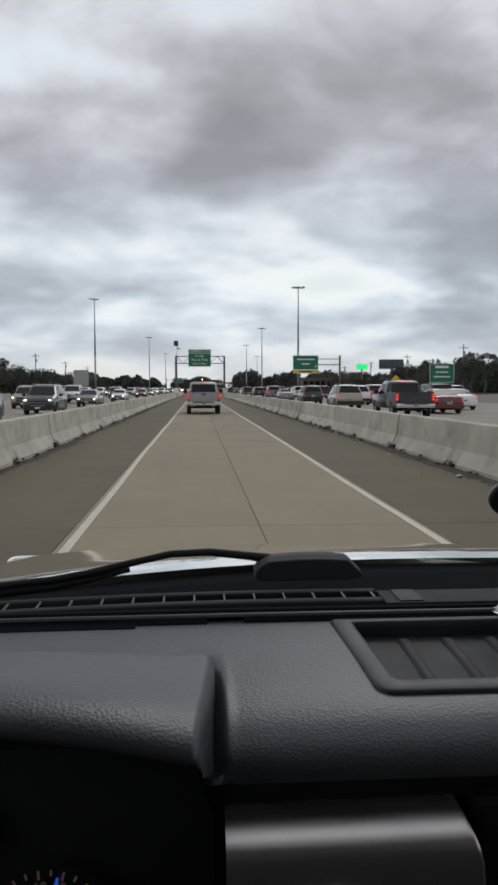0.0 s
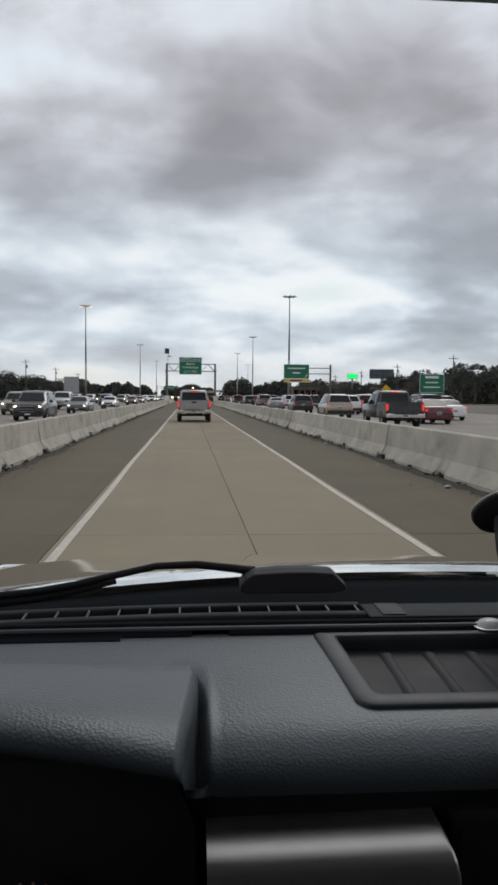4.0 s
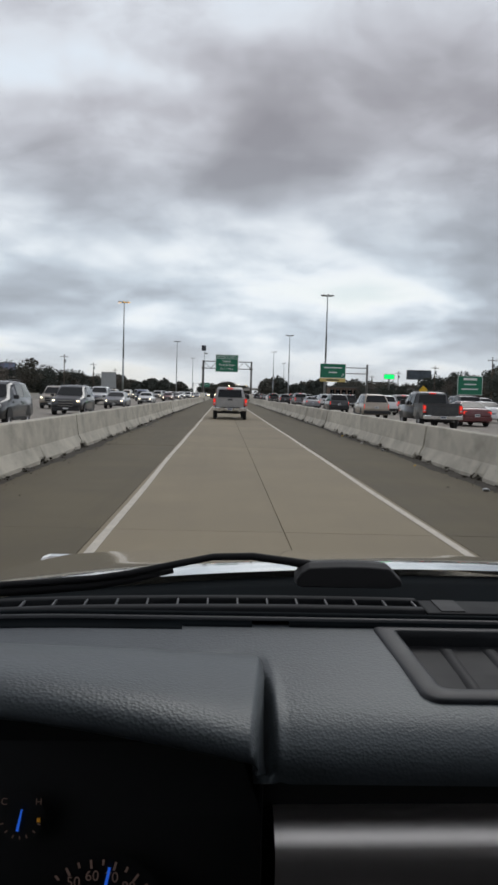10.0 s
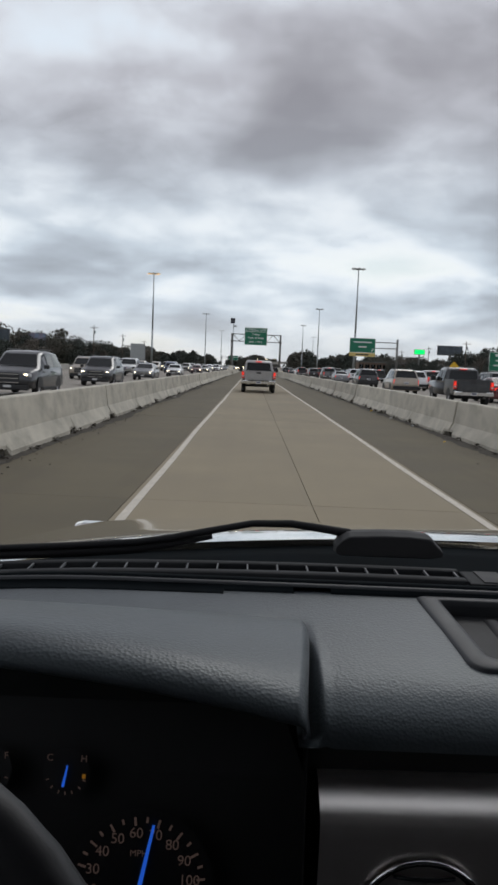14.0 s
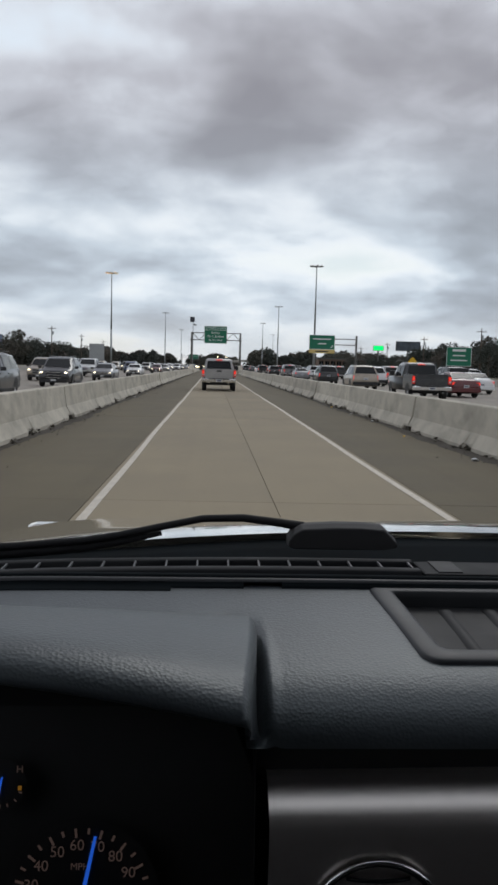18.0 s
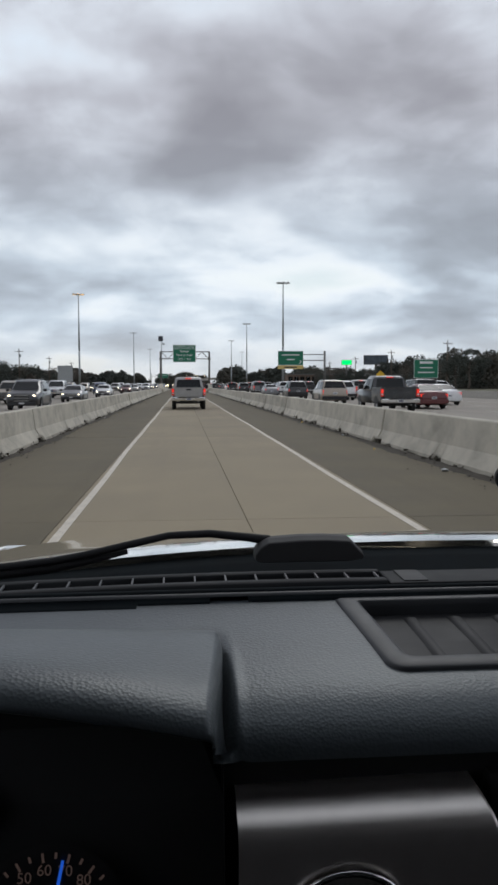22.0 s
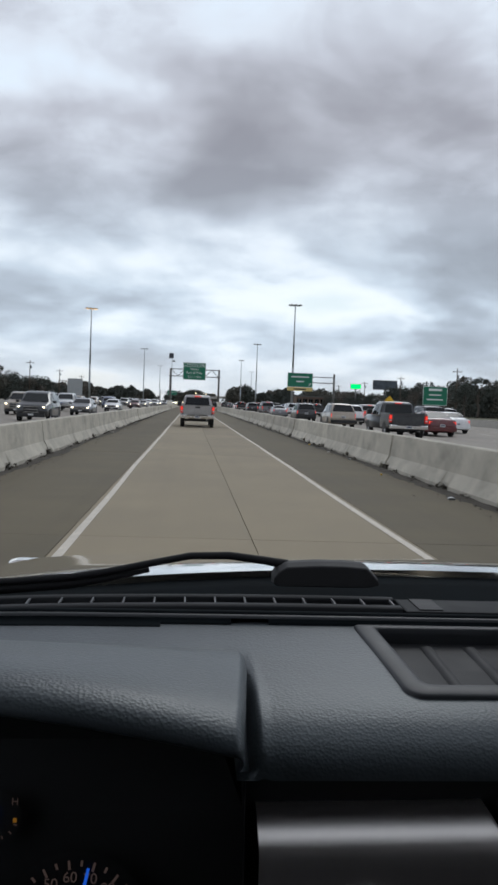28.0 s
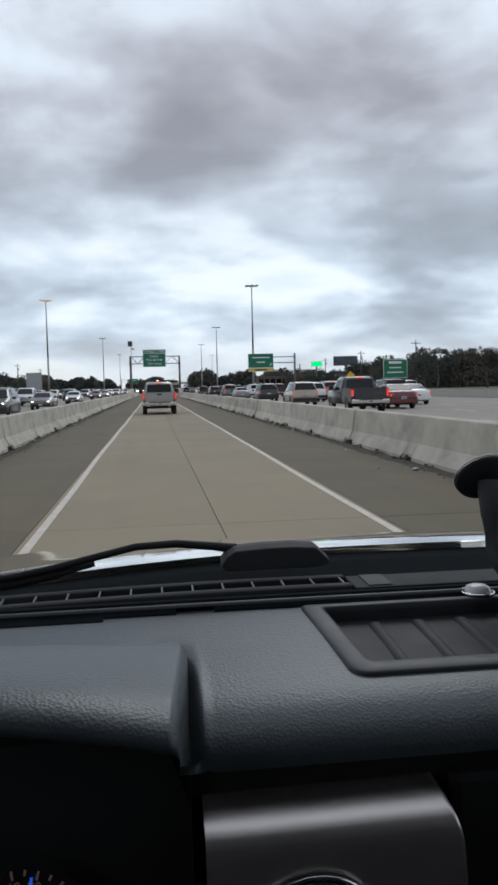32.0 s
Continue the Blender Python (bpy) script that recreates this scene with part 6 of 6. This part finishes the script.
def tree(seed, h, spread, mat, label, bare=False):
    rnd = random.Random(seed)
    root = thing("tree", label, "tree", "roadside trees")
    bm = bmesh.new()
    top = h * (0.55 if not bare else 0.75)
    pts = [(rnd.uniform(-0.15, 0.15) * i, rnd.uniform(-0.15, 0.15) * i, -0.1 + top * i / 5) for i in range(6)]
    tube(bm, pts, [0.028 * h * (1 - 0.14 * i) for i in range(6)], 8)
    part("trunk", bm, BARK, root, smooth=True)
    blobs = []
    bm = bmesh.new()
    for i in range(9 if not bare else 16):
        a, z0 = rnd.uniform(0, 6.28), top * rnd.uniform(0.45, 0.98)
        r = spread * rnd.uniform(0.45, 1.0)
        e = Vector((r * math.cos(a), r * math.sin(a), z0 + h * rnd.uniform(0.10, 0.36)))
        base = Vector((0, 0, z0))
        tube(bm, [base, base.lerp(e, 0.5) + Vector((0, 0, 0.05 * h)), e], [0.010 * h, 0.006 * h, 0.002 * h], 5)
        blobs.append((*e, spread * rnd.uniform(0.32, 0.55)))
        if bare:
            for k in range(7):
                q = base.lerp(e, rnd.uniform(0.4, 1.0))
                w = q + Vector((rnd.uniform(-1, 1), rnd.uniform(-1, 1), rnd.uniform(0.2, 1.2))) * spread * 0.38
                rod(bm, q, w, 0.02 + 0.001 * h, 0.008, 4)
    part("limbs", bm, BARK, root)
    blobs.append((0, 0, h * 0.82, spread * 0.5))
    v, f = leaf_cloud(seed, blobs, 300 if not bare else 60, 0.20 if not bare else 0.08)
    mesh_ob("crown", v, f, mat, root)
    return root


tree_kinds = [tree(1, 9, 3.4, LEAF_DARK, "dark evergreen roadside tree with an uneven crown"), tree(2, 11, 3.0, LEAF_OLIVE, "olive-brown roadside tree in winter"),
              tree(3, 10, 3.6, LEAF_DARK, "broad dark roadside tree"), tree(4, 11, 3.6, TWIG, "bare winter tree with fine twigs", True), tree(5, 13, 2.6, LEAF_DARK, "tall thin dark pine")]
rnd = random.Random(21)
spots = []
for i in range(34):
    spots.append((rnd.uniform(66, 96) + (20 if i % 3 == 0 else 0), 185 + i * 9 + rnd.uniform(-4, 4)))
for i in range(30):
    spots.append((-rnd.uniform(62, 96), 170 + i * 10 + rnd.uniform(-4, 4)))
for n, (x, y) in enumerate(spots):
    kind = n if n < 5 else rnd.choice((0, 0, 1, 2, 2, 3, 4))
    m = pose(x, y, -0.06, 0, 0, rnd.uniform(0, 360)) @ Matrix.Scale(1, 4)
    if n < 5:
        tree_kinds[n].matrix_basis = m
    else:
        s = rnd.uniform(0.5, 0.85)
        t = copy_thing(tree_kinds[kind], m)
        t.scale = (s, s, s * rnd.uniform(0.85, 1.1))
# woods along both sides and across the far distance
for nm, mat, seed, count, far in (("near_woods", LEAF_DARK, 31, 480, 0), ("near_woods", LEAF_OLIVE, 32, 240, 0), ("far_scrub", TWIG, 33, 110, 0), ("far_woods", LEAF_DARK, 34, 420, 1), ("far_woods", LEAF_OLIVE, 35, 240, 1)):
    rnd = random.Random(seed)
    blobs = []
    for i in range(count):
        if far:
            x, y = rnd.uniform(-340, 370), rnd.uniform(640, 720)
            h = rnd.uniform(14, 20)
            if -32 < x < 36:
                y, h = rnd.uniform(1110, 1180), h * 1.0
            w = 1.7
        else:
            x, y = (-rnd.uniform(72, 130), rnd.uniform(170, 620)) if i % 2 else (rnd.uniform(84, 150), rnd.uniform(225, 720))
            h, w = rnd.uniform(9.5, 14.0), 1.0
        # uneven skyline: stands of different age and thin places
        h *= (0.80 + 0.18 * math.sin(x * 0.047 + 1.3) * math.sin(x * 0.013 + 2.0) + 0.12 * math.sin(x * 0.19)) if far else (0.76 + 0.22 * math.sin(y * 0.024 + x * 0.01 + seed) + 0.10 * math.sin(y * 0.11))
        if rnd.random() < 0.08:   # a taller crown over the rest
            blobs.append((x, y, h * 0.92, h * 0.22))
        for k in range(3):
            blobs.append((x + rnd.uniform(-3, 3) * w, y + rnd.uniform(-3, 3), h * (0.2 + 0.26 * k), h * rnd.uniform(0.26, 0.38) * (1.6 if k == 0 else 1.0)))
    v, f = leaf_cloud(seed, blobs, 170 if far else 290, 1.1 if far else 0.42)
    tagged(mesh_ob(nm, v, f, mat), "bare brown scrub along the freeway" if nm == "far_scrub" else "dark winter woods along the freeway", "woods", kind="stuff")

# ---------------------------------------------------------------- slabs of the lane and its shoulders
SLAB = 13.7
rnd = random.Random(8)
for col, (xa, xb, mat) in enumerate(((-FOOT - 0.9, -HALF - 0.10, CONCRETE_SHOULDER), (-HALF - 0.10, 0.10, CONCRETE_LANE), (0.10, HALF + 0.10, CONCRETE_LANE), (HALF + 0.10, FOOT + 0.9, CONCRETE_SHOULDER))):
    me = None
    for i in range(-2, 30):
        if me is None:
            bm = boxed(LANE + xa + 0.0045, LANE + xb - 0.0045, 0.008, SLAB - 0.008, -0.02, 0.0)
            me = bpy.data.meshes.new("slab")
            bm.to_mesh(me)
            bm.free()
            me.materials.append(mat)
        ob = new("slab", me)
        ob.parent = road
        ob.location = (0, i * SLAB + 8.6, rnd.uniform(-0.001, 0.001))
